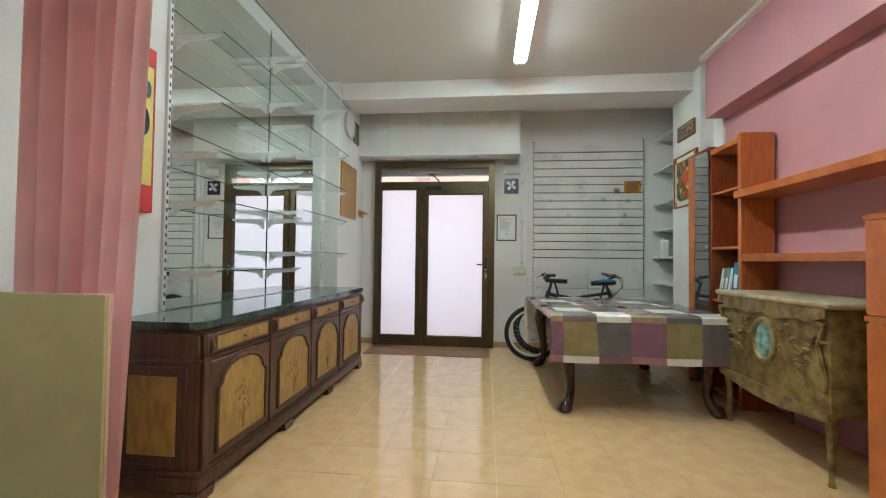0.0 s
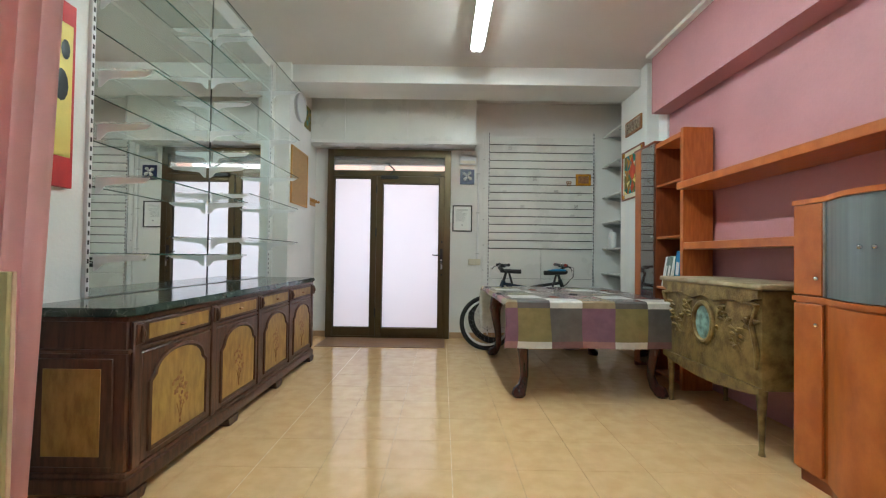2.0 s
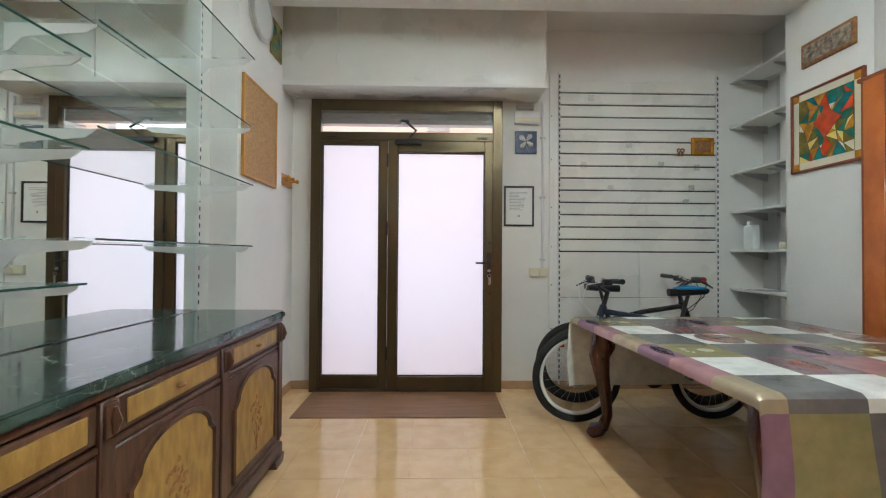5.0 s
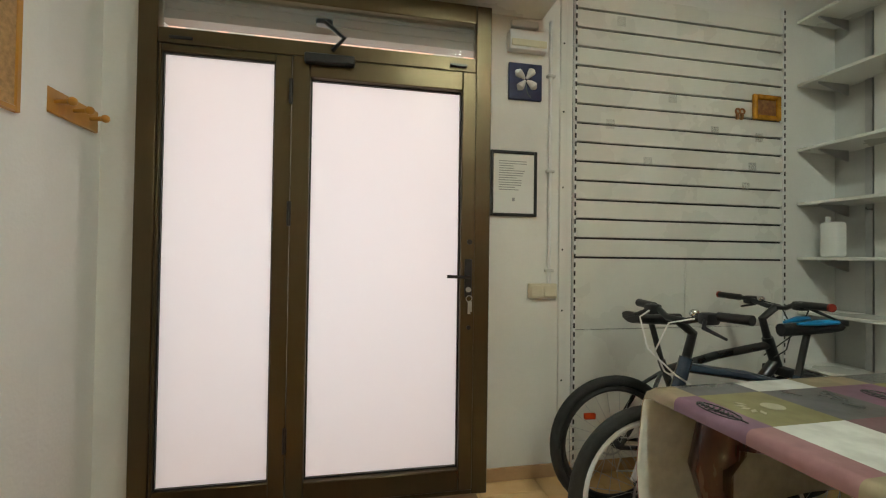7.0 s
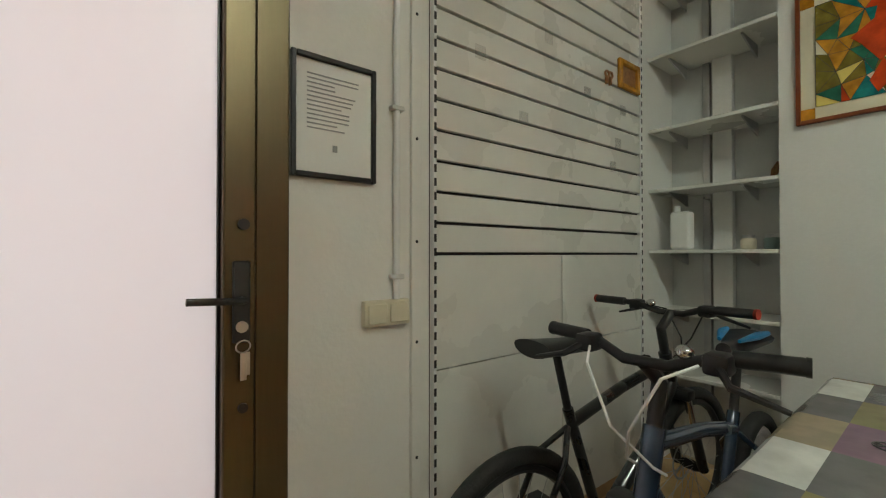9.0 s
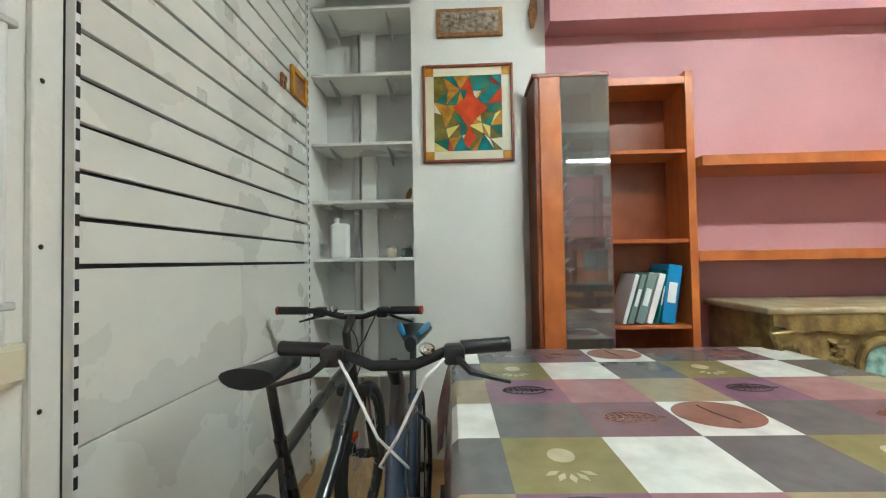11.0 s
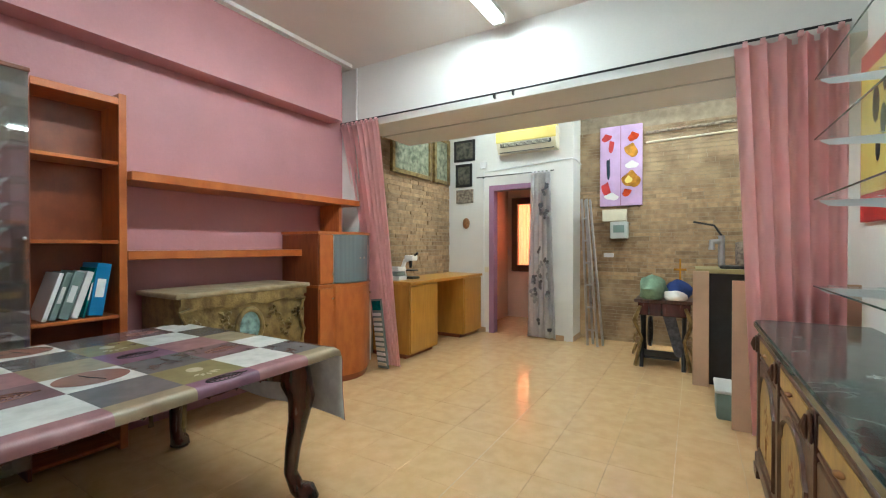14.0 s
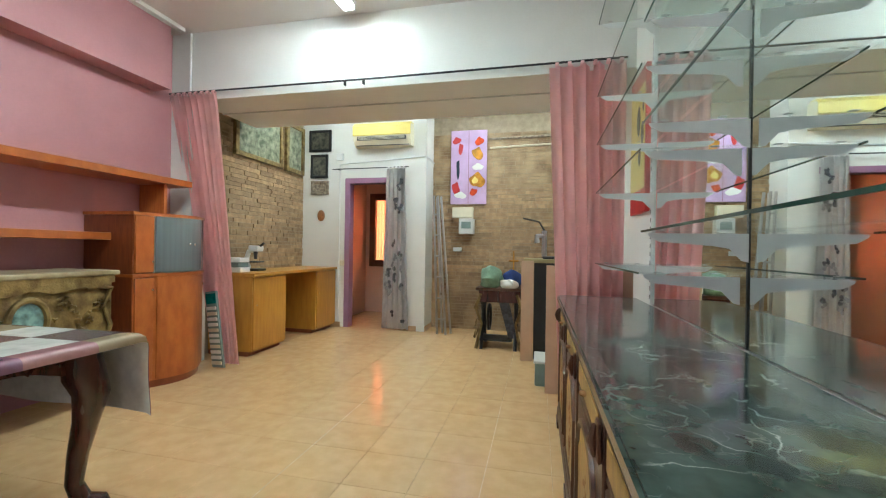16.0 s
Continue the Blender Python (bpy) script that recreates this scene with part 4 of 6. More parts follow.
binder(3.985, 9, 0.33, 0.075, M_BLUE, "bright blue ring binder leaning in the bookcase")
for y, w_, m, l in ((4.025, 0.035, M_PAPER, "cream folder leaning in the bookcase"), (4.07, 0.05, M_GREYC, "grey-green file leaning in the bookcase"), (4.13, 0.03, M_GREYC, "thin grey file leaning in the bookcase"), (4.17, 0.022, M_PAPER, "white spiral notebook leaning in the bookcase")):
    binder(y + 0.085, 17, 0.29, w_, m, l)
binder(4.075, 12, 0.31, 0.012, M_TEALG, "thin teal folder leaning in the bookcase")
s = thing("long_shelf", (2.3, 2.8, 1.8), "long cherry veneer wall shelf, empty", "shelf", "long shelves"); part("board", bx(B(), 2.10, 2.447, 1.71, 3.858, 1.745, 1.805, 0.004), M_ORANGE, s)
part("strut", bx(B(), 2.16, 2.44, 1.93, 1.965, 1.452, 1.745, 0.003), M_ORANGE, s)
s = thing("long_shelf", (2.3, 3.1, 1.28), "cherry veneer wall shelf above the gilt chest", "shelf", "long shelves"); part("board", bx(B(), 2.16, 2.447, 2.425, 3.858, 1.225, 1.285, 0.004), M_ORANGE, s)


def corner_cabinet():
    c = thing("curved_cabinet", (2.2, 2.05, 0), "cherry veneer cabinet with a curved front end", "cabinet")
    def front(t, g=0.0):
        return (1.945 - g + 0.04 * t - 0.11 * math.sin(math.pi * t), 2.26 - (0.56 + g) * t)

    def plan(g):
        return [(2.445, 2.44 + g), (1.945 - g, 2.44 + g)] + [front(k / 14, g) for k in range(15)] + [(2.445, 1.69 - g)]
    part("plinth", prism(B(), plan(-0.015), "z", 0, 0.06), M_DCHERRY, c)
    part("lower_body", prism(B(), plan(0), "z", 0.06, 0.93), M_ORANGE, c)
    part("ledge", prism(B(), plan(0.012), "z", 0.93, 0.955), M_ORANGE, c)
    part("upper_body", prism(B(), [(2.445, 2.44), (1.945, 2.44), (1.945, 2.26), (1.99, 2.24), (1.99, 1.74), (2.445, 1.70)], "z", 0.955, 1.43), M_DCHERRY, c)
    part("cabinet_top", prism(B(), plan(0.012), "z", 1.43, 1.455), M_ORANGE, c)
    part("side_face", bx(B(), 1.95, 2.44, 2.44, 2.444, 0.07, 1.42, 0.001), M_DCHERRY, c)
    d = part("narrow_door", bx(B(), 1.927, 1.943, 2.27, 2.435, 0.965, 1.425, 0.003), M_ORANGE, c)
    part("knob", ball(B(), (1.917, 2.29, 1.05), 0.011, 0.011, 0.011), M_CHROME, d)
    d = part("lower_door", bx(B(), 1.927, 1.943, 2.27, 2.435, 0.075, 0.92, 0.003), M_ORANGE, c)
    part("knob", ball(B(), (1.917, 2.29, 0.82), 0.011, 0.011, 0.011), M_CHROME, d)
    o = [front(k / 20, 0.004) for k in range(21)]
    d = part("curved_glass", prism(B(), o + [(p[0] + 0.006, p[1]) for p in o[::-1]], "z", 0.96, 1.428), M_FROSTG, c, "grey frosted curved glass door")
    part("glass_rim", sweep(B(), [(1.937, 2.263, 0.96), (1.937, 2.263, 1.428)], 0.008, 8), M_STEEL, d)
    for t in (0.46, 0.56):
        q = front(t, 0.014)
        part("glass_knob", ball(B(), (q[0], q[1], 1.20), 0.010, 0.010, 0.010), M_CHROME, d)
    o = [front(0.04 + 0.94 * k / 16, 0.006) for k in range(17)]
    d = part("curved_door", prism(B(), o + [(p[0] + 0.006, p[1]) for p in o[::-1]], "z", 0.075, 0.92), M_ORANGE, c)
    q = front(0.9, 0.016)
    part("knob", ball(B(), (q[0], q[1], 0.83), 0.011, 0.011, 0.011), M_CHROME, d)


M_FROSTG = mat("grey_frosted_glass", (0.20, 0.23, 0.24), 0.22, 0.2, 0.08, 3, 0.0, 30, stretch=(9, 9, 0.3))
corner_cabinet()


def gilt_chest():
    X0, X1, Y0, Y1 = 1.89, 2.43, 2.61, 3.69
    c = thing("gilt_chest", (2.16, 3.15, 0), "carved gilt wooden chest with a painted oval medallion", "chest")
    part("body", bx(B(), X0 + 0.02, X1, Y0 + 0.02, Y1 - 0.02, 0.38, 0.96, 0.012, 2), M_GOLD, c)
    bm = bx(B(), X0 - 0.015, X1, Y0 - 0.015, Y1 + 0.015, 0.965, 1.0, 0.012, 3); part("lid", bm, M_GILTTOP, c, "worn pale gilt lid")
    poly = [(Y0 + 0.02, 0.965), (Y1 - 0.02, 0.965)] + [(Y1 - 0.02 - (Y1 - Y0 - 0.04) * k / 30, 0.90 - 0.025 * math.sin(math.pi * k / 30) + 0.014 * math.cos(k * 0.84)) for k in range(31)]
    part("frieze", prism(B(), poly, "x", X0 - 0.005, X0 + 0.02), M_GOLD, c)
    poly = [(Y0 + 0.02, 0.40)] + [(Y0 + 0.02 + (Y1 - Y0 - 0.04) * k / 30, 0.36 - 0.05 * math.sin(math.pi * k / 30)) for k in range(31)] + [(Y1 - 0.02, 0.40)]
    part("apron", prism(B(), poly, "x", X0, X0 + 0.03), M_GOLD, c)
    yc, zc = 3.16, 0.70
    bm = B(); pts = [(X0 + 0.012, yc + 0.105 * math.cos(a), zc + 0.135 * math.sin(a)) for a in (2 * math.pi * k / 32 for k in range(33))]; sweep(bm, pts, 0.02, 8, False); part("medallion_rim", bm, M_GOLD, c)
    bm = ball(B(), (X0 + 0.016, yc, zc), 0.010, 0.098, 0.128, 24, 12); part("medallion", bm, M_TEAL, c, "painted landscape medallion")
    rg = random.Random(9)
    for sg in (-1, 1):
        bm = B()
        for k in range(34):
            t = k / 34; a = t * 9
            y = yc + sg * (0.14 + 0.34 * t); z = 0.70 + 0.12 * math.sin(a) * (1 - t * 0.4) + rg.uniform(-0.02, 0.02)
            dy, dz = rg.uniform(-0.05, 0.05), rg.uniform(-0.04, 0.04)
            sweep(bm, [(X0 + 0.02, y, z), (X0 + 0.006, y + dy * 0.5, z + dz * 0.5 + 0.01), (X0 + 0.018, y + dy, z + dz)], [0.006, 0.014, 0.004], 6)
        tagged(part("carved_scroll", bm, M_GOLD, c), kind="stuff")
        bm = B(); sweep(bm, [(X0 + 0.018, yc + sg * 0.49, 0.5), (X0 + 0.006, yc + sg * 0.51, 0.6), (X0 + 0.010, yc + sg * 0.46, 0.75), (X0 + 0.006, yc + sg * 0.51, 0.87), (X0 + 0.012, yc + sg * 0.36, 0.90), (X0 + 0.01, yc + sg * 0.12, 0.87), (X0 + 0.01, yc, 0.90)], [0.012, 0.016, 0.014, 0.018, 0.014, 0.014, 0.012], 8); part("carved_border", bm, M_GOLD, c)
    for x in (X0 + 0.05, X1 - 0.05):
        for y in (Y0 + 0.06, Y1 - 0.06):
            part("leg", sweep(B(), [(x, y, 0.40), (x, y, 0.36), (x, y, 0.2), (x, y, 0.03), (x, y, 0.0)], [0.035, 0.030, 0.020, 0.014, 0.020], 10), M_GOLD, c)


gilt_chest()


# ---------- table ----------
TC = Matrix.Translation((1.275, 4.39, 0)) @ Matrix.Rotation(radians(1.5), 4, "Z")
TX, TY, TZ = 0.69, 0.795, 0.785


def tpart(name, bm, m, parent, label=""):
    bmesh.ops.transform(bm, matrix=TC, verts=bm.verts[:]); return part(name, bm, m, parent, label)


def table():
    t = thing("dining_table", (1.27, 4.36, 0), "dark mahogany table with carved cabriole legs", "table")
    tpart("tabletop", bx(B(), -TX, TX, -TY, TY, TZ - 0.03, TZ, 0.01, 2), M_MAHOG, t)
    a, b = TX - 0.15, TY - 0.12
    for ax, (p0, p1, q) in (("y", (-a, a, -b)), ("y", (-a, a, b)), ("x", (-b, b, -a)), ("x", (-b, b, a))):
        poly = [(p0, TZ - 0.03), (p1, TZ - 0.03)] + [(p1 - (p1 - p0) * k / 24, TZ - 0.10 - 0.035 * math.cos(2 * math.pi * k / 24) - 0.02 * math.cos(6 * math.pi * k / 24)) for k in range(25)]
        tpart("apron", prism(B(), poly, ax, q - 0.014, q + 0.014), M_MAHOG, t)
        bm = B()
        for k in range(11):
            u = p0 + (p1 - p0) * (k + 0.5) / 11; z = TZ - 0.085
            pts = [(u - 0.04, z), (u - 0.015, z + 0.02), (u + 0.02, z - 0.018), (u + 0.04, z)]
            s = 0.018 if q > 0 else -0.018
            sweep(bm, [((w, q + s, v) if ax == "y" else (q + s, w, v)) for w, v in pts], 0.006, 5)
        tagged(tpart("carving", bm, M_MAHOG, t), kind="stuff")
    for sx in (-1, 1):
        for sy in (-1, 1):
            x, y = sx * a, sy * b
            prof = [(0.0, TZ - 0.03, 0.055), (0.012, 0.62, 0.06), (0.03, 0.54, 0.052), (0.018, 0.42, 0.038), (0.0, 0.28, 0.030), (-0.008, 0.16, 0.026), (0.012, 0.08, 0.030), (0.045, 0.045, 0.042), (0.05, 0.02, 0.045), (0.045, 0.0, 0.035)]
            tpart("leg", sweep(B(), [(x + sx * o, y + sy * o, z) for o, z, r in prof], [r * 1.3 for o, z, r in prof], 12), M_MAHOG, t, "carved cabriole leg with pad foot")


table()


def tablecloth():
    """Printed oilcloth: square patches that lie on the top and hang over the edge."""
    c = thing("tablecloth", (1.27, 4.36, TZ), "glossy patchwork oilcloth with leaf and fruit print", "tablecloth")
    gx, gy, P = TX + 0.008, TY + 0.008, 0.262
    west, east, south, north = 0.055, 0.30, 0.385, 0.50
    rows = (("tan", "purple", "pink"), ("grey", "olive", "white"), ("white", "grey", "mauve"))

    def fold(u, v, drop=0.0):
        """From cloth coordinates to the draped place; drop sets the backing behind the print."""
        ox, oy = max(0, abs(u) - gx), max(0, abs(v) - gy); sx, sy = math.copysign(1, u), math.copysign(1, v)
        rd = 0.022

        def bend(o):
            a = min(1.0, o / (rd * 1.57)) * 1.57
            return rd * math.sin(a), rd * (1 - math.cos(a)) + max(0, o - rd * 1.57)
        bx_, dx = bend(ox); by_, dy = bend(oy)
        z = TZ + 0.006 - drop * (1 if not (ox or oy) else 0)
        x = sx * (min(abs(u), gx) + bx_ - (drop if ox else 0)); y = sy * (min(abs(v), gy) + by_ - (drop if oy else 0))
        if oy > rd:
            y += sy * (0.014 * math.sin(u * 9 + 0.6 * sy) + 0.02) * min(1, oy / 0.3); x += 0.010 * math.sin(v * 8 + u * 5) * min(1, oy / 0.3)
        if ox > rd:
            x += sx * (0.012 * math.sin(v * 8) + 0.01) * min(1, ox / 0.3)
        k = min(dx, dy)
        if k > 0:
            x += sx * 0.25 * k; y += sy * 0.25 * k
        return Vector((x, y, z - max(dx, dy) - 0.35 * k))

    def sheet(u0, u1, v0, v1, N, drop=0.0):
        bm = B()
        g = [[bm.verts.new(fold(u0 + (u1 - u0) * a / N, v0 + (v1 - v0) * b / N, drop)) for b in range(N + 1)] for a in range(N + 1)]
        for a in range(N):
            for b in range(N):
                bm.faces.new((g[a][b], g[a + 1][b], g[a + 1][b + 1], g[a][b + 1]))
        return bm

    u_first, v_first = -0.63, 0.70        # first joint from the west edge and from the north edge
    for i in range(0, 8):
        for j in range(-2, 9):
            u0, u1 = max(u_first + (i - 1) * P, -gx - west), min(u_first + i * P, gx + east)
            v1, v0 = min(v_first - (j - 1) * P, gy + north), max(v_first - j * P, -gy - south)
            if u1 - u0 < 0.01 or v1 - v0 < 0.01:
                continue
            key = rows[i % 3][j % 3]
            tpart("patch", sheet(u0, u1, v0, v1, 12), M_OC[key], c)
            tpart("backing", sheet(u0, u1, v0, v1, 12, 0.002), M_OC["white"], c)
            uc, vc = u_first + (i - 0.5) * P, v_first - (j - 0.5) * P
            if abs(uc) > gx + 0.09 or abs(vc) > gy - 0.1:
                continue
            z = TZ + 0.0072; bm = B()
            if key == "white" and i % 3 == 2:      # large rust fruit, cut off by the patch edge
                o = [(uc + 0.02 + 0.108 * math.cos(a), vc + 0.125 * math.sin(a)) for a in (2 * math.pi * k / 28 for k in range(28))]
                tpart("fruit_print", prism(bm, o, "z", z - 0.0006, z), M_OC["rust"], c)
                tpart("leaf_print", sweep(B(), [(uc - 0.05, vc - 0.02, z), (uc + 0.03, vc + 0.01, z + 0.0004), (uc + 0.09, vc + 0.02, z)], 0.0022, 4), M_OC["ink"], c)
            elif key == "olive":                   # pale fruit over a spray of leaves
                o = [(uc + 0.03 + 0.036 * math.cos(a), vc + 0.032 * math.sin(a)) for a in (2 * math.pi * k / 18 for k in range(18))]
                tpart("fruit_print", prism(bm, o, "z", z - 0.0006, z), M_OC["pale"], c)
                for k in range(5):
                    a = 2.1 + k * 0.52; e = Vector((uc - 0.03, vc, 0)) + 0.045 * Vector((math.cos(a), math.sin(a), 0)); n = Vector((-math.sin(a), math.cos(a), 0)) * 0.009; d = Vector((math.cos(a), math.sin(a), 0)) * 0.02
                    tpart("leaf_print", prism(B(), [tuple((e + w)[:2]) for w in (-d, n, d, -n)], "z", z - 0.0006, z), M_OC["pale"], c)
            elif key in ("purple", "mauve"):       # dark outlined leaf
                uo = -gx + 0.02 if i == 0 else uc
                rr = 0.032 if i == 0 else 0.042
                o = [(uo + rr * math.sin(a), vc + 0.075 * math.cos(a)) for a in (2 * math.pi * k / 22 for k in range(22))]
                sweep(bm, [(p_[0], p_[1], z) for p_ in o + o[:1]], 0.0024, 4, False); sweep(bm, [(uo, vc + 0.075, z), (uo, vc - 0.10, z)], 0.0024, 4)
                for q in range(-3, 4):
                    for w in (-1, 1):
                        sweep(bm, [(uo, vc + q * 0.018, z), (uo + w * rr * 0.75 * (1 - abs(q) / 5), vc + q * 0.018 + 0.014, z)], 0.0030, 4)
                tpart("leaf_print", bm, M_OC["ink" if key == "purple" else "rust"], c)


tablecloth()


# ---------- bicycles ----------
def bicycle(M, paint, label, saddle_m, white_fork):
    """Mountain bike built along x, front wheel at x = 0, facing -x; rear wheel at x = 1.05."""
    b = thing("bicycle", (0, 0, 0), label, "bicycle", "parked bicycles")
    R, z = 0.30, 0.335

    def bp(name, bm, m, parent=b, lab=""):
        return part(name, bm, m, parent, lab)
    for x, nm in ((0.0, "front_wheel"), (1.05, "rear_wheel")):
        w = bp(nm, ring(B(), (x, 0, z), (0, 1, 0), 0.270, 0.015, 48, 8), M_WMETAL if white_fork else M_BLACK)
        bp("tyre", ring(B(), (x, 0, z), (0, 1, 0), 0.308, 0.027, 48, 10), M_RUBBER, w)
        bm = B()
        for k in range(24):
            a = 2 * math.pi * k / 24 + 0.1
            sweep(bm, [(x + 0.02 * math.cos(a + 0.5), 0.02 * (-1) ** k, z + 0.02 * math.sin(a + 0.5)), (x + 0.283 * math.cos(a), 0, z + 0.283 * math.sin(a))], 0.0012, 4)
        bp("spokes", bm, M_STEEL, w)
        bp("hub", sweep(B(), [(x, -0.05, z), (x, -0.02, z), (x, 0.02, z), (x, 0.05, z)], [0.012, 0.022, 0.022, 0.012], 12), M_BLACK, w)
        bm = B()
        ring(bm, (x, -0.035, z), (0, 1, 0), 0.075, 0.006, 28, 5, 0.3)
        for k in range(6):
            a = k * 1.047; sweep(bm, [(x + 0.02 * math.cos(a), -0.035, z + 0.02 * math.sin(a)), (x + 0.072 * math.cos(a + 0.4), -0.035, z + 0.072 * math.sin(a + 0.4))], 0.003, 4)
        bp("brake_disc", bm, M_STEEL, w)
        bm = bx(B(), x + 0.10, x + 0.16, -0.008, 0.008, z + 0.12, z + 0.15, 0.004); bp("reflector", bm, M_REDOR, w, "orange spoke reflector")
    head0, head1, bb, seat = Vector((0.145, 0, 0.70)), Vector((0.20, 0, 0.85)), Vector((0.63, 0, 0.30)), Vector((0.80, 0, 0.74))
    bm = sweep(B(), [head0, head1], 0.026, 12); bp("head_tube", bm, paint)
    bp("top_tube", sweep(B(), [head1 - Vector((0.0, 0, 0.04)), (0.5, 0, 0.76), seat - Vector((0.02, 0, 0.05))], 0.021, 10), paint)
    bp("down_tube", sweep(B(), [head0 + Vector((0.01, 0, 0.02)), (0.35, 0, 0.50), bb], 0.028, 10), paint)
    bp("seat_tube", sweep(B(), [bb, seat], 0.019, 10), paint)
    for y in (-0.055, 0.055):
        bp("chain_stay", sweep(B(), [bb, (0.8, y * 0.9, 0.315), (1.05, y, z)], 0.012, 8), paint); bp("seat_stay", sweep(B(), [seat - Vector((0, 0, 0.06)), (0.88, y, 0.60), (1.05, y, z)], 0.010, 8), paint)
        bp("fork_leg", sweep(B(), [(0.0, y, z), (0.012, y, z + 0.02), (0.08, y, 0.52)], 0.021, 10), M_WMETAL if white_fork else M_GRAPH, b, "white fork leg" if white_fork else "")
        bp("stanchion", sweep(B(), [(0.08, y, 0.52), (0.135, y, 0.67)], 0.015, 10), M_CHROME)
    bp("fork_crown", bx(B(), 0.10, 0.165, -0.075, 0.075, 0.655, 0.70, 0.012, 2), M_BLACK)
    if white_fork:
        bm = sweep(B(), [(0.06, -0.05, 0.57), (0.03, -0.03, 0.64), (0.03, 0.03, 0.64), (0.06, 0.05, 0.57)], 0.014, 8); bp("fork_arch", bm, M_WMETAL)
    bp("steerer_stem", sweep(B(), [head1, head1 + Vector((0.03, 0, 0.10)), head1 + Vector((-0.05, 0, 0.16))], 0.019, 10), M_BLACK)
    hb, kb = head1 + Vector((-0.05, 0, 0.16)), (0.86 if white_fork else 1.0)
    bar = bp("handlebar", sweep(B(), [hb + Vector((0.05, -0.31 * kb, 0.035)), hb + Vector((0.03, -0.14, 0.03)), hb + Vector((0, -0.05, 0)), hb + Vector((0, 0.05, 0)), hb + Vector((0.03, 0.14, 0.03)), hb + Vector((0.05, 0.31 * kb, 0.035))], 0.013, 10), M_BLACK)
    for s in (-1, 1):
        bp("grip", sweep(B(), [hb + Vector((0.035, s * 0.19 * kb, 0.032)), hb + Vector((0.05, s * 0.32 * kb, 0.035))], 0.018, 12), M_BLACK, bar)
        bp("grip_end", sweep(B(), [hb + Vector((0.05, s * 0.32 * kb, 0.035)), hb + Vector((0.051, s * 0.33 * kb, 0.035))], 0.019, 12), M_GRIP if not white_fork else M_BLACK, bar)
        bm = bx(B(), hb.x - 0.02, hb.x + 0.04, min(s * 0.12, s * 0.17), max(s * 0.12, s * 0.17), hb.z + 0.0, hb.z + 0.045, 0.01, 2); bp("shifter", bm, M_BLACK, bar)
        bm = sweep(B(), [hb + Vector((-0.01, s * 0.15, 0.02)), hb + Vector((-0.05, s * 0.18, -0.005)), hb + Vector((-0.045, s * 0.27, -0.03))], [0.009, 0.008, 0.005], 8); bp("brake_lever", bm, M_BLACK, bar)
        pts = [hb + Vector((-0.03, s * 0.12, 0.02)), hb + Vector((-0.11, s * 0.08, 0.0)), hb + Vector((-0.12, s * 0.02, -0.12)), hb + Vector((-0.03, -s * 0.03, -0.22)), hb + Vector((0.04, -s * 0.03, -0.26))]
        bp("brake_cable", sweep(B(), pts, 0.0035, 6), M_WMETAL if white_fork else M_BLACK, bar)
    bp("bell", ball(B(), hb + Vector((0.01, -0.08, 0.035)), 0.02, 0.02, 0.016), M_CHROME, bar)
    bp("seatpost", sweep(B(), [seat, (0.855, 0, 0.93)], 0.014, 10), M_BLACK)
    bm = B(); rows = []
    for k in range(13):
        t = k / 12; x = 0.70 + 0.27 * t; w = 0.022 + 0.055 * max(0, t - 0.25) ** 0.8 * 1.25
        rows.append([bm.verts.new((x, w * math.cos(a), 0.955 + 0.012 * t * t + (0.022 if math.sin(a) > 0 else 0.035) * math.sin(a))) for a in (2 * math.pi * q / 14 for q in range(14))])
    for p, q in zip(rows, rows[1:]):
        for k in range(14):
            bm.faces.new((p[k], p[(k + 1) % 14], q[(k + 1) % 14], q[k]))
    bm.faces.new(rows[0]); bm.faces.new(rows[-1][::-1])
    sd = bp("saddle", bm, M_BLACK)
    if white_fork:
        for s in (-1, 1):
            bp("saddle_panel", sweep(B(), [(0.76, s * 0.028, 0.978), (0.86, s * 0.05, 0.985), (0.95, s * 0.06, 0.985)], [0.006, 0.014, 0.010], 8), saddle_m, sd, "blue saddle panel")
    bm = sweep(B(), [(0.63, 0.06, 0.30), (0.63, 0.075, 0.30)], 0.085, 24); bp("chainring", bm, M_BLACK)
    for s, a in ((1, 200), (-1, 20)):
        e = Vector((0.63 + 0.17 * math.cos(radians(a)), s * 0.1, 0.30 + 0.17 * math.sin(radians(a))))
        cr = bp("crank", sweep(B(), [(0.63, s * 0.085, 0.30), e], 0.011, 8), M_STEEL); bp("pedal", bx(B(), e.x - 0.045, e.x + 0.045, min(e.y, e.y + s * 0.09), max(e.y, e.y + s * 0.09), e.z - 0.012, e.z + 0.012, 0.004), M_BLACK, cr)
    bm = sweep(B(), [(0.63, 0.068, 0.385), (1.05, 0.06, z + 0.05)], 0.004, 6); sweep(bm, [(0.63, 0.068, 0.215), (1.07, 0.06, z - 0.11), (1.05, 0.06, z - 0.05)], 0.004, 6); bp("chain", bm, M_STEEL)
    b.matrix_basis = M
    return b


bicycle(pose(0.62, 5.33, 0, 0, 0, 3), M_BLUEP, "blue-grey mountain bike with white wheels and fork", M_BLUE, True)
bicycle(pose(1.80, 5.66, 0, 0, 0, 176), M_GRAPH, "graphite mountain bike with a black saddle", M_BLACK, False)


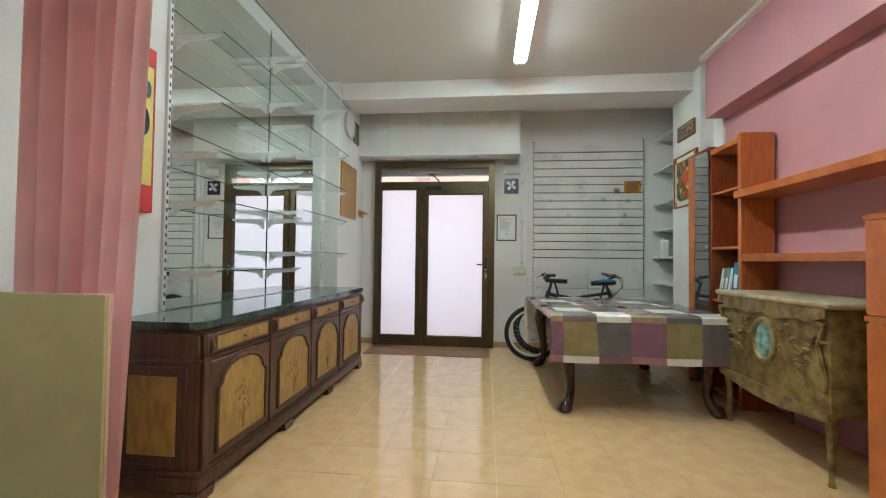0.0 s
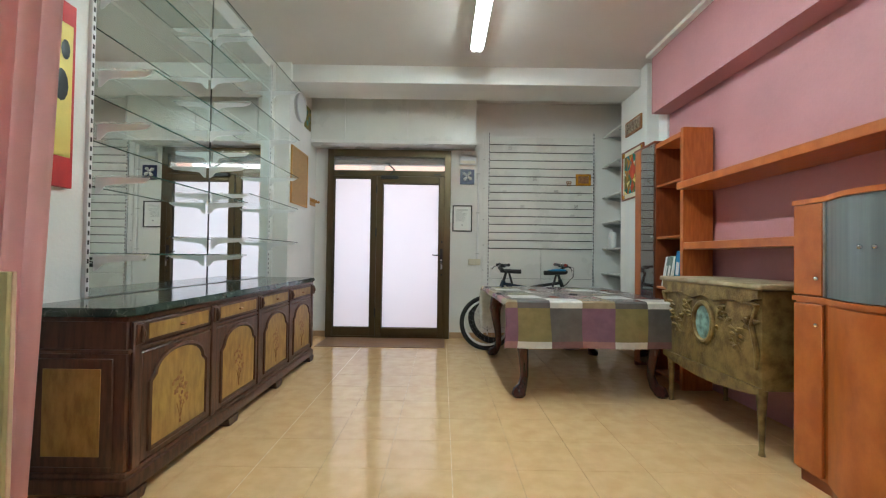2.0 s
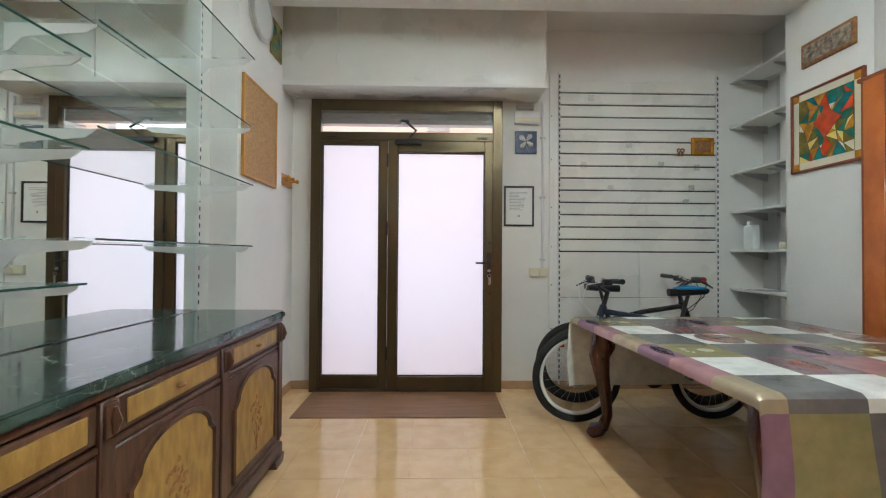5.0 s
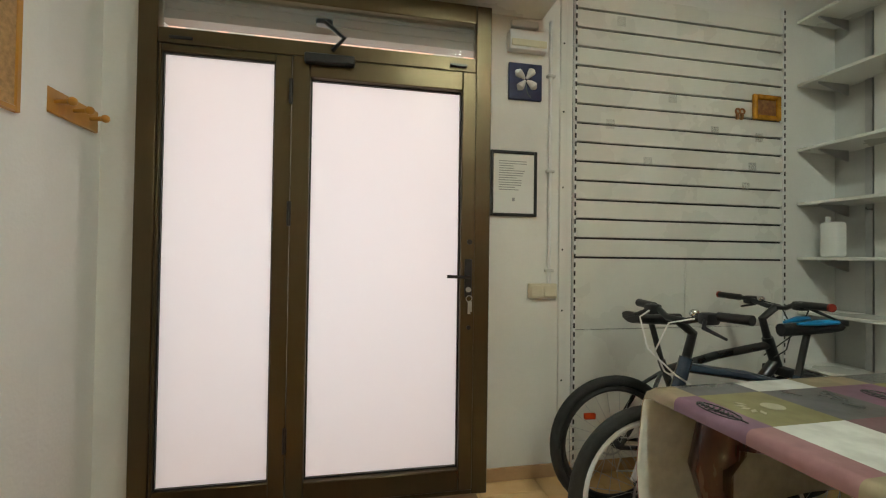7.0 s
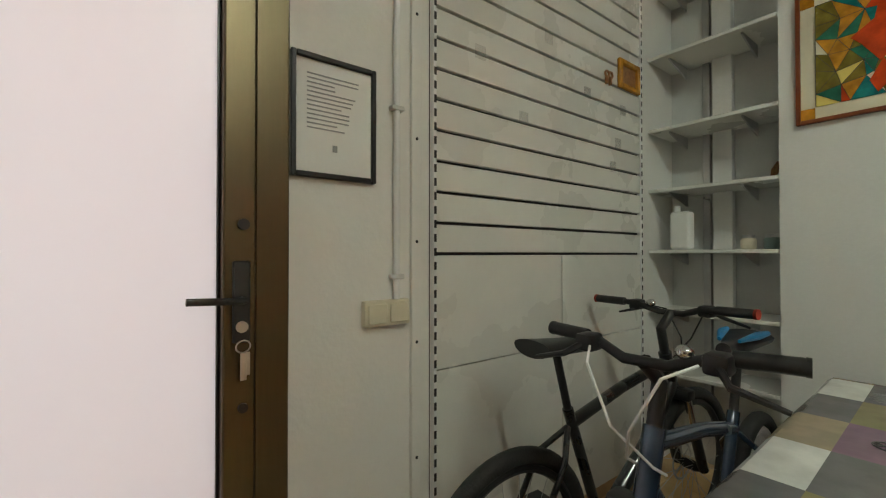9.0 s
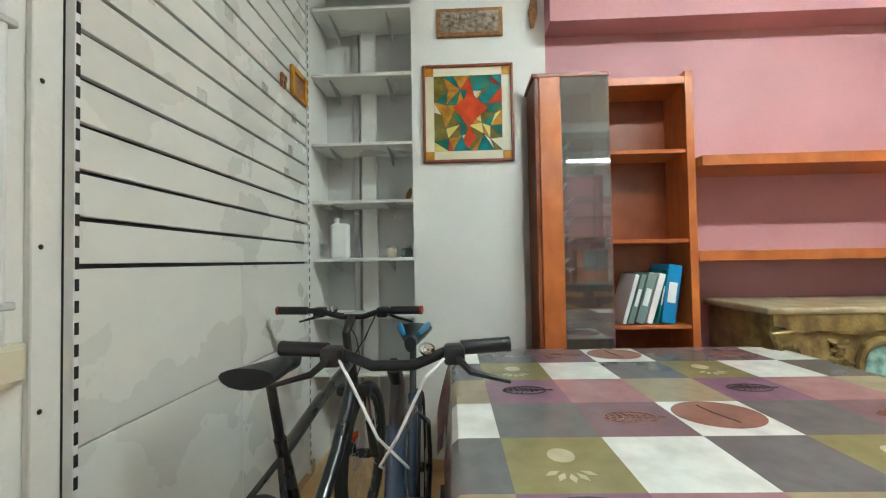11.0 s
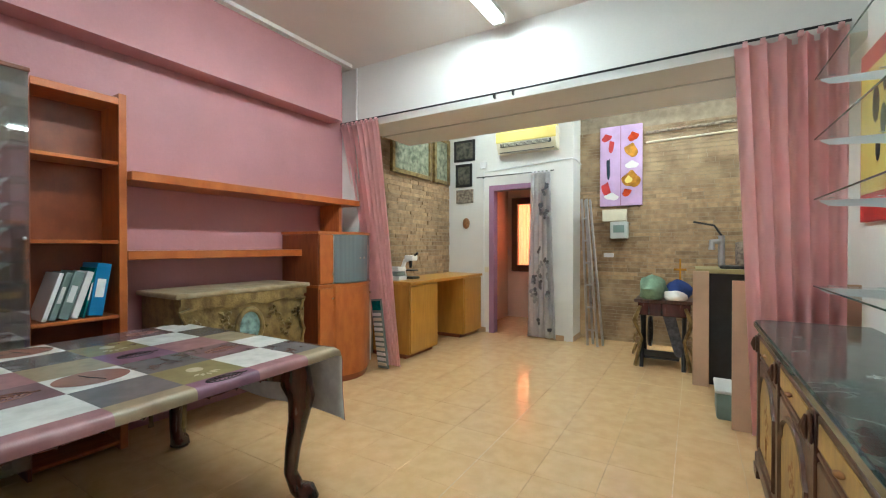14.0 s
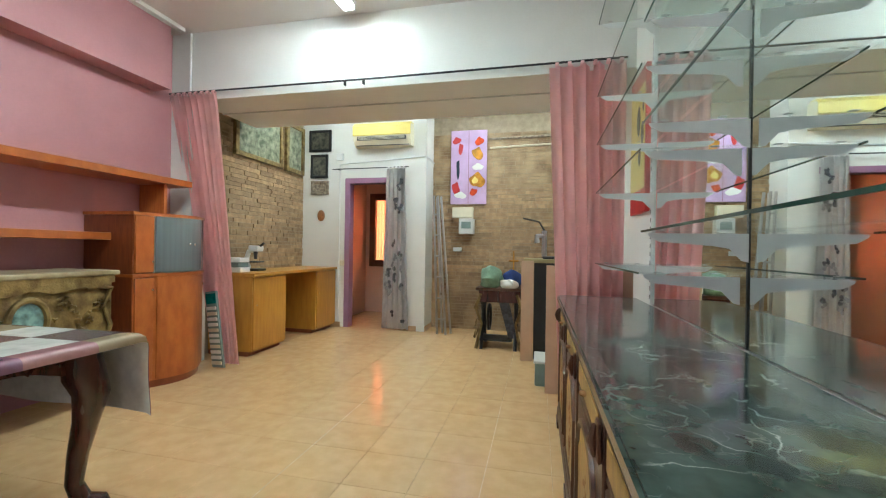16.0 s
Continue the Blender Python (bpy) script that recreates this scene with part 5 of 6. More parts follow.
# ---------- curtains and rod ----------
r = thing("curtain_rod", (0.2, YLB + 0.04, 2.69), "thin black metal curtain rod across the opening", "curtain rod")
part("rod", sweep(B(), [(2.44, YLB + 0.035, 2.70), (0.2, YLB + 0.035, 2.692), (-1.83, YLB + 0.035, 2.70)], 0.009, 8), M_BLACK, r)
part("wall_plate", bx(B(), 2.0, 2.25, YLB, YLB + 0.02, 2.665, 2.70, 0.002), M_WALL, r)
for x in (0.55, 0.37):
    part("rod_hook", bx(B(), x - 0.006, x + 0.006, YLB, YLB + 0.035, 2.655, 2.70, 0.002), M_BLACK, r)


def curtain(xa, xb, xa2, xb2, y, z0, z1, m, label, folds, amp, ylean=0.0, prints=None, seed=3):
    c = thing("curtain", ((xa + xb) / 2, y, z0), label, "curtain", "curtains")
    n, nz, rg = folds * 10, 24, random.Random(seed); bm, g = B(), []
    ph = [rg.uniform(-0.6, 0.6) for _ in range(folds + 2)]
    for i in range(nz + 1):
        t = i / nz; row = []
        for k in range(n + 1):
            s = k / n; f = s * folds; p = ph[int(f)] * (1 - f % 1) + ph[int(f) + 1] * (f % 1)
            x = (xa + (xb - xa) * s) * (1 - t) + (xa2 + (xb2 - xa2) * s) * t + 0.012 * math.sin(f * 6.28 + 1.3 + t)
            yy = y + amp * (0.75 + 0.4 * math.sin(f * 0.9 + seed)) * math.sin(f * 6.28 + p + 0.5 * math.sin(3 * t + f)) + ylean * t ** 0.6
            row.append(bm.verts.new((x, yy, z1 - (z1 - z0) * t)))
        g.append(row)
    for i in range(nz):
        for k in range(n):
            bm.faces.new((g[i][k], g[i][k + 1], g[i + 1][k + 1], g[i + 1][k]))
    bmesh.ops.solidify(bm, geom=bm.faces[:], thickness=0.003)
    part("cloth", bm, m, c, angle=80)
    for k in range(folds):
        x = xa + (xb - xa) * (k + 0.5) / folds
        part("tab_loop", ring(B(), (x, y, z1 + 0.012), (1, 0, 0), 0.018, 0.004, 14, 6, 4.0), m, c)
    if prints:
        for k in range(26):
            s, t = rg.uniform(0.12, 0.88), rg.uniform(0.06, 0.95)
            x = (xa + (xb - xa) * s) * (1 - t) + (xa2 + (xb2 - xa2) * s) * t
            bm = B(); h = rg.uniform(0.03, 0.075)
            for q in range(5):
                ball(bm, (x + rg.uniform(-0.02, 0.02), y + amp * 1.15, z1 - (z1 - z0) * t + rg.uniform(-h, h)), rg.uniform(0.010, 0.024), 0.004, rg.uniform(0.012, 0.03), 8, 5)
            part("flower_print", bm, prints if k % 3 else M_INK, c)


curtain(1.88, 2.42, 1.66, 1.95, YLB + 0.045, 0.03, 2.665, M_CURT, "pink cotton curtain drawn to the side of the opening", 8, 0.030, ylean=-0.10)
curtain(-1.83, -1.25, -1.82, -1.36, YLB + 0.04, 0.04, 2.665, M_CURT, "wide pink cotton curtain gathered beside the sideboard", 6, 0.045, seed=6)
c = thing("corner_pipe", (2.12, YLB + 0.02, 2.7), "white pipe in the ceiling corner above the curtain", "pipe")
part("pipe", sweep(B(), [(2.215, YLB + 0.015, 2.7), (2.215, YLB + 0.015, 3.29)], 0.012, 8), M_WMETAL, c)

# ---------- sample rack by the curtain ----------
s = thing("sample_rack", (1.83, 1.64, 0), "narrow tilted card of thread samples by the curtain", "sample card")
Ms = Matrix.Translation((1.83, 1.64, 0.012)) @ Matrix.Rotation(radians(8), 4, "Y") @ Matrix.Rotation(radians(-20), 4, "Z")
def sp(nm, bm, m):
    bmesh.ops.transform(bm, matrix=Ms, verts=bm.verts[:]); part(nm, bm, m, s)
sp("board", bx(B(), -0.10, 0.10, -0.01, 0.01, 0, 0.74, 0.003), M_GREYC); sp("header", bx(B(), -0.09, 0.09, 0.01, 0.013, 0.62, 0.72), M_TEALG)
for k in range(11):
    sp("sample_strip", bx(B(), -0.085, 0.085, 0.010, 0.022, 0.03 + k * 0.053, 0.062 + k * 0.053, 0.003), M_PAPER if k % 3 else M_CREAM)


# ---------- back workshop ----------
def desk():
    d = thing("desk", (2.1, 0.28, 0), "yellow oak veneer desk with two cabinets", "desk")
    part("worktop", bx(B(), 1.77, 2.37, -0.665, 1.22, 0.865, 0.90, 0.004), M_OAK, d)
    for y0, y1 in ((0.60, 1.20), (-0.66, -0.12)):
        p = part("pedestal", bx(B(), 1.81, 2.36, y0, y1, 0.05, 0.865, 0.003), M_OAK, d); part("pedestal_door", bx(B(), 1.792, 1.81, y0 + 0.006, y1 - 0.006, 0.07, 0.85, 0.003), M_OAK, p)
        part("kickboard", bx(B(), 1.87, 2.36, y0 + 0.01, y1 - 0.01, 0, 0.05), M_DCHERRY, d); part("knob", ball(B(), (1.785, y1 - 0.05, 0.55), 0.008, 0.008, 0.008), M_CHROME, p)
    part("back_panel", bx(B(), 2.34, 2.36, -0.12, 0.60, 0.05, 0.865), M_DCHERRY, d)


desk()
m = thing("microscope", (2.1, 0.75, 0.9), "white and black microscope on the desk", "microscope")
part("foot", bx(B(), 2.0, 2.2, 0.70, 0.86, 0.90, 0.93, 0.01, 2), M_BLACK, m); part("arm", sweep(B(), [(2.18, 0.78, 0.93), (2.22, 0.78, 1.02), (2.18, 0.78, 1.13), (2.10, 0.78, 1.15)], [0.03, 0.03, 0.028, 0.03], 10), M_PAPER, m)
part("stage", bx(B(), 2.02, 2.16, 0.71, 0.85, 1.0, 1.015, 0.003), M_BLACK, m); part("barrel", sweep(B(), [(2.09, 0.78, 1.04), (2.09, 0.78, 1.14)], [0.016, 0.026], 12), M_BLACK, m); part("head", bx(B(), 2.02, 2.15, 0.72, 0.84, 1.13, 1.20, 0.015, 2), M_PAPER, m)
part("eyepiece", sweep(B(), [(2.05, 0.78, 1.18), (1.98, 0.78, 1.23)], 0.014, 10), M_BLACK, m)
for k, (x0, y0, h, mm) in enumerate(((2.02, 0.96, 0.05, M_PAPER), (2.04, 0.97, 0.10, M_GREYC), (2.03, 0.96, 0.16, M_PAPER))):
    o = thing("storage_box", (x0 + 0.1, y0 + 0.07, 0.9), "low pale box stacked on the desk", "box", "desk boxes"); part("shell", bx(B(), x0, x0 + 0.22, y0, y0 + 0.16, 0.9 + k * 0.055, 0.95 + k * 0.055, 0.004), mm, o)


def picture(name, axis, wall, a0, a1, z0, z1, frame_m, image_m, label, fw=0.04, lift=0.025):
    p = thing(name, (0, 0, 0), label, "picture", "workshop pictures"); bm = B()
    def bb(q, d0, d1):
        return (wall - d1, wall - d0, q[0], q[1], q[2], q[3]) if axis == "x" else (q[0], q[1], wall + d0, wall + d1, q[2], q[3])
    p.location = (wall, (a0 + a1) / 2, z0) if axis == "x" else ((a0 + a1) / 2, wall, z0)
    for q in ((a0, a0 + fw, z0, z1), (a1 - fw, a1, z0, z1), (a0 + fw, a1 - fw, z0, z0 + fw), (a0 + fw, a1 - fw, z1 - fw, z1)):
        bx(bm, *bb(q, 0.0, lift), 0.005)
    part("frame", bm, frame_m, p); part("image", bx(B(), *bb((a0 + fw, a1 - fw, z0 + fw, z1 - fw), 0.0, lift * 0.5)), image_m, p)


XW = 2.362
picture("painting", "x", XW, -0.08, 0.86, 2.28, 3.0, M_GOLD, M_LAND, "framed townscape painting on the brick wall", 0.06, 0.05)
picture("painting", "x", XW, -0.62, -0.16, 2.27, 2.98, M_GOLD, M_LAND, "framed landscape painting on the brick wall", 0.06, 0.05)
picture("framed_print", "y", YARCH, 1.90, 2.27, 2.64, 2.97, M_BLACK, M_DARKART, "dark framed print on the white wall")
picture("framed_print", "y", YARCH, 1.95, 2.24, 2.24, 2.60, M_BLACK, M_DARKART, "dark framed icon on the white wall")
picture("framed_relief", "y", YARCH, 1.93, 2.23, 1.99, 2.20, M_GREYST, M_GREYST, "small grey framed relief")
o = thing("wall_mask", (2.05, YARCH, 1.65), "small brown carved mask on the wall", "ornament"); part("mask", ball(B(), (2.05, YARCH + 0.02, 1.67), 0.06, 0.03, 0.085, 14, 10), M_MOTIF, o)


def air_conditioner():
    a = thing("air_conditioner", (1.03, YARCH, 2.68), "yellowed split air conditioner unit on the wall", "air conditioner")
    poly = [(YARCH, 2.66), (YARCH + 0.13, 2.66), (YARCH + 0.19, 2.74), (YARCH + 0.20, 2.93), (YARCH + 0.16, 2.97), (YARCH, 2.97)]
    part("casing", prism(B(), poly, "x", 0.60, 1.46), M_CREAM, a)
    part("front_panel", prism(B(), [(YARCH + 0.195, 2.80), (YARCH + 0.206, 2.81), (YARCH + 0.214, 2.93), (YARCH + 0.16, 2.985), (YARCH + 0.05, 2.985), (YARCH + 0.05, 2.971), (YARCH + 0.15, 2.971), (YARCH + 0.202, 2.93)], "x", 0.595, 1.465), M_YELLOW, a, "yellowed plastic front panel")
    part("outlet", bx(B(), 0.66, 1.40, YARCH + 0.185, YARCH + 0.2, 2.735, 2.79, 0.003), M_BLACK, a)
    for k in range(3):
        part("louvre", bx(B(), 0.68, 1.38, YARCH + 0.192, YARCH + 0.212, 2.742 + k * 0.017, 2.746 + k * 0.017), M_CREAM, a)
    part("stripe", bx(B(), 0.63, 1.43, YARCH + 0.128, YARCH + 0.15, 2.665, 2.675), M_BLACK, a)


air_conditioner()
c = thing("wall_conduit", (1.2, YARCH, 2.5), "white surface conduit along the wall", "conduit")
part("pipe", sweep(B(), [(1.75, YARCH + 0.012, 0.1), (1.75, YARCH + 0.012, 2.44), (0.42, YARCH + 0.012, 2.52), (0.40, YARCH - 0.1, 2.52), (0.40, YB + 0.02, 2.50)], 0.010, 8), M_WMETAL, c); part("junction_box", bx(B(), 1.70, 1.80, YARCH, YARCH + 0.04, 2.50, 2.60, 0.004), M_WMETAL, c)
part("socket", bx(B(), 1.66, 1.73, YARCH, YARCH + 0.03, 0.92, 1.0, 0.004), M_CREAM, c)
r = thing("curtain_rod", (1.3, YARCH + 0.05, 2.36), "short black curtain rod over the doorway", "curtain rod"); part("rod", sweep(B(), [(1.85, YARCH + 0.055, 2.36), (0.66, YARCH + 0.055, 2.37)], 0.008, 8), M_BLACK, r)
for x in (1.75, 0.75):
    part("rod_bracket", bx(B(), x - 0.006, x + 0.006, YARCH, YARCH + 0.055, 2.345, 2.37, 0.002), M_BLACK, r)
curtain(0.70, 0.98, 0.62, 1.02, YARCH + 0.07, 0.03, 2.34, M_WHITEC, "white cotton doorway curtain with grey flower print", 5, 0.03, prints=M_GREYF, seed=8)


def ladder(x):
    l = thing("ladder", (x, -0.75, 0), "aluminium folding step ladder leaning on the wall", "ladder")
    for dx, dy in ((0, 0), (-0.13, 0.02), (-0.05, -0.10), (-0.18, -0.08)):
        part("stile", sweep(B(), [(x + dx, -0.60 + dy, 0), (x + dx * 0.5 + 0.10, -0.70 + dy, 1.95)], 0.018, 6), M_STEEL, l)
    for k in range(6):
        t = (k + 0.7) / 6.6; part("rung", sweep(B(), [(x + 0.10 * t, -0.60 - 0.1 * t, 1.95 * t), (x - 0.13 + 0.165 * t, -0.58 - 0.1 * t, 1.95 * t)], 0.013, 6), M_STEEL, l)


ladder(0.20)
p = thing("abstract_painting", (-0.14, YB, 1.85), "tall lilac canvas with orange and red swirls", "picture")
part("canvas", bx(B(), -0.41, 0.13, YB + 0.012, YB + 0.05, 1.87, 2.97, 0.003), M_LILAC, p)
bm = bx(B(), -0.145, -0.135, YB + 0.05, YB + 0.052, 1.88, 2.96); part("seam", bm, M_PURPLE, p)
for k, (x, z, rx, rz, mm) in enumerate(((-0.27, 2.62, 0.08, 0.09, M_AMBER), (-0.27, 2.22, 0.10, 0.11, M_AMBER), (-0.24, 2.22, 0.04, 0.05, M_YELLOW), (0.04, 2.82, 0.06, 0.05, M_RED), (-0.02, 2.70, 0.04, 0.08, M_RED), (0.02, 2.40, 0.03, 0.14, M_BLUEP), (0.05, 2.10, 0.06, 0.10, M_RED), (-0.02, 2.0, 0.08, 0.05, M_PAPER), (-0.28, 2.42, 0.07, 0.05, M_PAPER), (-0.30, 2.80, 0.06, 0.06, M_REDOR), (-0.22, 2.05, 0.06, 0.05, M_REDOR))):
    o = [(x + rx * math.cos(a) * (1 + 0.25 * math.sin(2 * a + k)), z + rz * math.sin(a) * (1 + 0.2 * math.cos(3 * a + k))) for a in (2 * math.pi * q / 24 for q in range(24))]
    part("painted_shape", prism(B(), o, "y", YB + 0.05, YB + 0.0525 + k * 0.0003), mm, p)
f = thing("fuse_box", (-0.1, YB, 1.6), "pale plastic fuse box under the painting", "fuse box"); part("upper_box", bx(B(), -0.22, 0.09, YB + 0.012, YB + 0.10, 1.66, 1.82, 0.006), M_CREAM, f); part("lower_box", bx(B(), -0.24, -0.02, YB + 0.012, YB + 0.14, 1.42, 1.65, 0.008), M_GREYW, f); part("window", bx(B(), -0.20, -0.06, YB + 0.14, YB + 0.145, 1.50, 1.60), M_GREYC, f)
f = thing("wall_socket", (0.0, YB, 1.2), "white wall socket on the brick", "socket"); part("plate", bx(B(), -0.05, 0.08, YB + 0.012, YB + 0.04, 1.16, 1.22, 0.004), M_WMETAL, f)
f = thing("wall_pipe", (-0.9, YB, 2.8), "pale horizontal pipe on the brick wall", "pipe"); part("pipe", sweep(B(), [(-0.45, YB + 0.03, 2.70), (-1.9, YB + 0.03, 2.74)], 0.014, 8), M_CREAM, f); part("cable", sweep(B(), [(-0.45, YB + 0.03, 2.83), (-1.9, YB + 0.03, 2.86)], 0.018, 8), M_GREYST, f)


def sewing_table():
    s = thing("sewing_machine_table", (-0.72, -0.05, 0), "old treadle sewing machine table with iron legs", "sewing machine")
    X, Y = -0.72, -0.10
    part("tabletop", bx(B(), X - 0.30, X + 0.28, Y - 0.2, Y + 0.2, 0.70, 0.735, 0.008), M_DWOOD, s)
    part("drawer", bx(B(), X - 0.26, X + 0.24, Y - 0.17, Y + 0.18, 0.56, 0.70, 0.006), M_MAHOG, s)
    for sx in (-0.2, 0.2):
        bm = B(); x = X + sx
        sweep(bm, [(x, Y + 0.16, 0.60), (x, Y + 0.05, 0.42), (x, Y + 0.12, 0.2), (x, Y + 0.22, 0.0)], 0.022, 6); sweep(bm, [(x, Y - 0.16, 0.60), (x, Y - 0.05, 0.42), (x, Y - 0.12, 0.2), (x, Y - 0.22, 0.0)], 0.022, 6)
        ring(bm, (x, Y, 0.34), (1, 0, 0), 0.08, 0.008, 20, 6); sweep(bm, [(x, Y - 0.13, 0.12), (x, Y + 0.13, 0.12)], 0.010, 6); part("iron_leg", bm, M_BLACK, s)
    part("wheel", ring(B(), (X + 0.13, Y, 0.36), (1, 0, 0), 0.15, 0.02, 30, 6), M_BLACK, s); part("treadle", bx(B(), X - 0.16, X + 0.26, Y - 0.15, Y + 0.16, 0.09, 0.115, 0.004), M_BLACK, s)
    for sx in (-0.24, 0.24):
        bm = B()
        for k, (r, z) in enumerate(((0.07, 0.48), (0.055, 0.30), (0.06, 0.18))):
            sweep(bm, [(X + sx + math.copysign(0.05, sx) * math.sin(a * 0.5), Y + 0.14 + r * math.cos(a + k), z + r * math.sin(a + k)) for a in (q * 0.45 for q in range(13))], 0.009, 5)
        sweep(bm, [(X + sx * 0.9, Y + 0.17, 0.66), (X + sx * 1.15, Y + 0.19, 0.5), (X + sx * 0.85, Y + 0.16, 0.3), (X + sx * 1.1, Y + 0.2, 0.0)], [0.02, 0.026, 0.016, 0.022], 8)
        part("scrolled_ironwork", bm, M_GOLD, s, "gilded scrolled iron side")
    part("belt_guard", prism(B(), [(X - 0.12, 0.56), (X + 0.0, 0.56), (X - 0.12, 0.13), (X - 0.22, 0.13)], "y", Y + 0.10, Y + 0.13), M_GREYF, s)
    part("thread_post", sweep(B(), [(X - 0.16, Y, 0.735), (X - 0.16, Y, 1.18)], 0.009, 6), M_AMBER, s); part("post_arm", sweep(B(), [(X - 0.22, Y, 1.06), (X - 0.10, Y, 1.06)], 0.012, 6), M_AMBER, s)


sewing_table()
rg = random.Random(3)
for nm, x, y, z, r_, mm, l in (("cloth_bundle", -0.62, 0.0, 0.735, (0.14, 0.14, 0.15), M_PLASTG, "crumpled green cloth on the sewing table"), ("cloth_bundle", -0.86, -0.12, 0.735, (0.13, 0.1, 0.12), M_CLOTHB, "blue cloth heap on the sewing table"), ("plastic_bag", -0.84, 0.05, 0.735, (0.11, 0.08, 0.06), M_PAPER, "crumpled white plastic bag")):
    bm = ball(B(), (x, y, z + r_[2] * 0.75), *r_, 20, 12)
    for v in bm.verts:
        v.co += Vector((1, 1, 0.6)) * 0.035 * noise.noise(v.co * 12); v.co.z = max(v.co.z, z + 0.001)
    o = thing(nm, (x, y, z), l, "cloth"); part("folds", bm, mm, o)


def bar_unit():
    b = thing("bar_unit", (-1.45, 1.0, 0), "open bar unit with pale end boards and black top", "bar unit")
    part("end_board", bx(B(), -1.92, -1.245, 1.50, 1.515, 0, 1.07, 0.002), M_SALMON, b)
    part("board_facing", bx(B(), -1.92, -1.245, 1.485, 1.499, 0, 1.07, 0.002), M_OLIVEB, b, "olive beige board facing")
    part("post_board", bx(B(), -1.13, -1.0, 0.48, 0.52, 0, 1.08, 0.003), M_SALMON, b)
    part("post_side", bx(B(), -1.03, -1.0, 0.0, 0.479, 0, 1.05, 0.003), M_SALMON, b)
    part("bar_top", bx(B(), -1.92, -1.02, -0.15, 0.479, 1.06, 1.10, 0.004), M_OLIVEB, b); part("back_board", bx(B(), -1.92, -1.135, 0.40, 0.42, 0, 1.055), M_BLACK, b)


bar_unit()
o = thing("storage_crate", (-1.28, 1.2, 0), "low blue-grey plastic crate inside the bar", "crate")
part("crate_body", bx(B(), -1.55, -1.16, 1.0, 1.35, 0, 0.20, 0.015, 2), M_GREYC, o); part("crate_rim", bx(B(), -1.56, -1.15, 0.99, 1.36, 0.20, 0.225, 0.006), M_GREYW, o)
e = thing("espresso_machine", (-1.3, 0.2, 1.10), "small grey lever espresso machine", "coffee machine")
part("base", bx(B(), -1.52, -1.22, 0.05, 0.35, 1.10, 1.13, 0.01), M_BLACK, e); part("boiler_case", bx(B(), -1.60, -1.36, 0.05, 0.35, 1.13, 1.36, 0.02, 2), M_GREYST, e)
part("column", sweep(B(), [(-1.24, 0.2, 1.13), (-1.24, 0.2, 1.42)], 0.03, 12), M_STEEL, e); part("group_head", sweep(B(), [(-1.24, 0.2, 1.36), (-1.16, 0.22, 1.36), (-1.16, 0.22, 1.28)], 0.03, 10), M_STEEL, e); part("lever", sweep(B(), [(-1.24, 0.2, 1.42), (-1.18, 0.22, 1.52), (-1.0, 0.24, 1.56)], 0.010, 8), M_BLACK, e)


# ---------- brick slips ----------
def bricks_on(name_wall, axis, a0, a1, z0, z1, wall, sign, limit, seed, skip=()):
    rg, items, z = random.Random(seed), [], z0
    while z < z1:
        h = rg.choice((0.035, 0.045, 0.055)); a = a0 - rg.uniform(0, 0.15)
        while a < a1:
            w_ = rg.uniform(0.10, 0.32); lo, hi = max(a, a0), min(a + w_, a1)
            if hi - lo > 0.02 and z + h < z1:
                items.append((lo, hi, z, z + h, rg.uniform(0.006, 0.018)))
            a += w_ + 0.006
        z += h + 0.006
    parent = bpy.data.objects[name_wall]; rest = B()
    rg.shuffle(items); items.sort(key=lambda q: abs((q[2] + q[3]) / 2 - 1.5))
    for n, (lo, hi, b0, b1, d) in enumerate(items):
        bm = B() if n < limit else rest
        w0, w1 = (wall, wall + sign * d) if sign > 0 else (wall + sign * d, wall)
        vs = [bm.verts.new(((x, q, zz) if axis == "x" else (q, x, zz))) for x in (w0, w1) for q in (lo, hi) for zz in (b0, b1)]
        for f in ((0, 1, 3, 2), (4, 6, 7, 5), (0, 4, 5, 1), (2, 3, 7, 6), (0, 2, 6, 4), (1, 5, 7, 3)):
            bm.faces.new([vs[k] for k in f])
        if n < limit:
            part("brick", bm, M_BRICK, parent)
    if len(rest.verts):
        tagged(part("brick_rest", rest, M_BRICKS, parent), kind="stuff")
    else:
        rest.free()


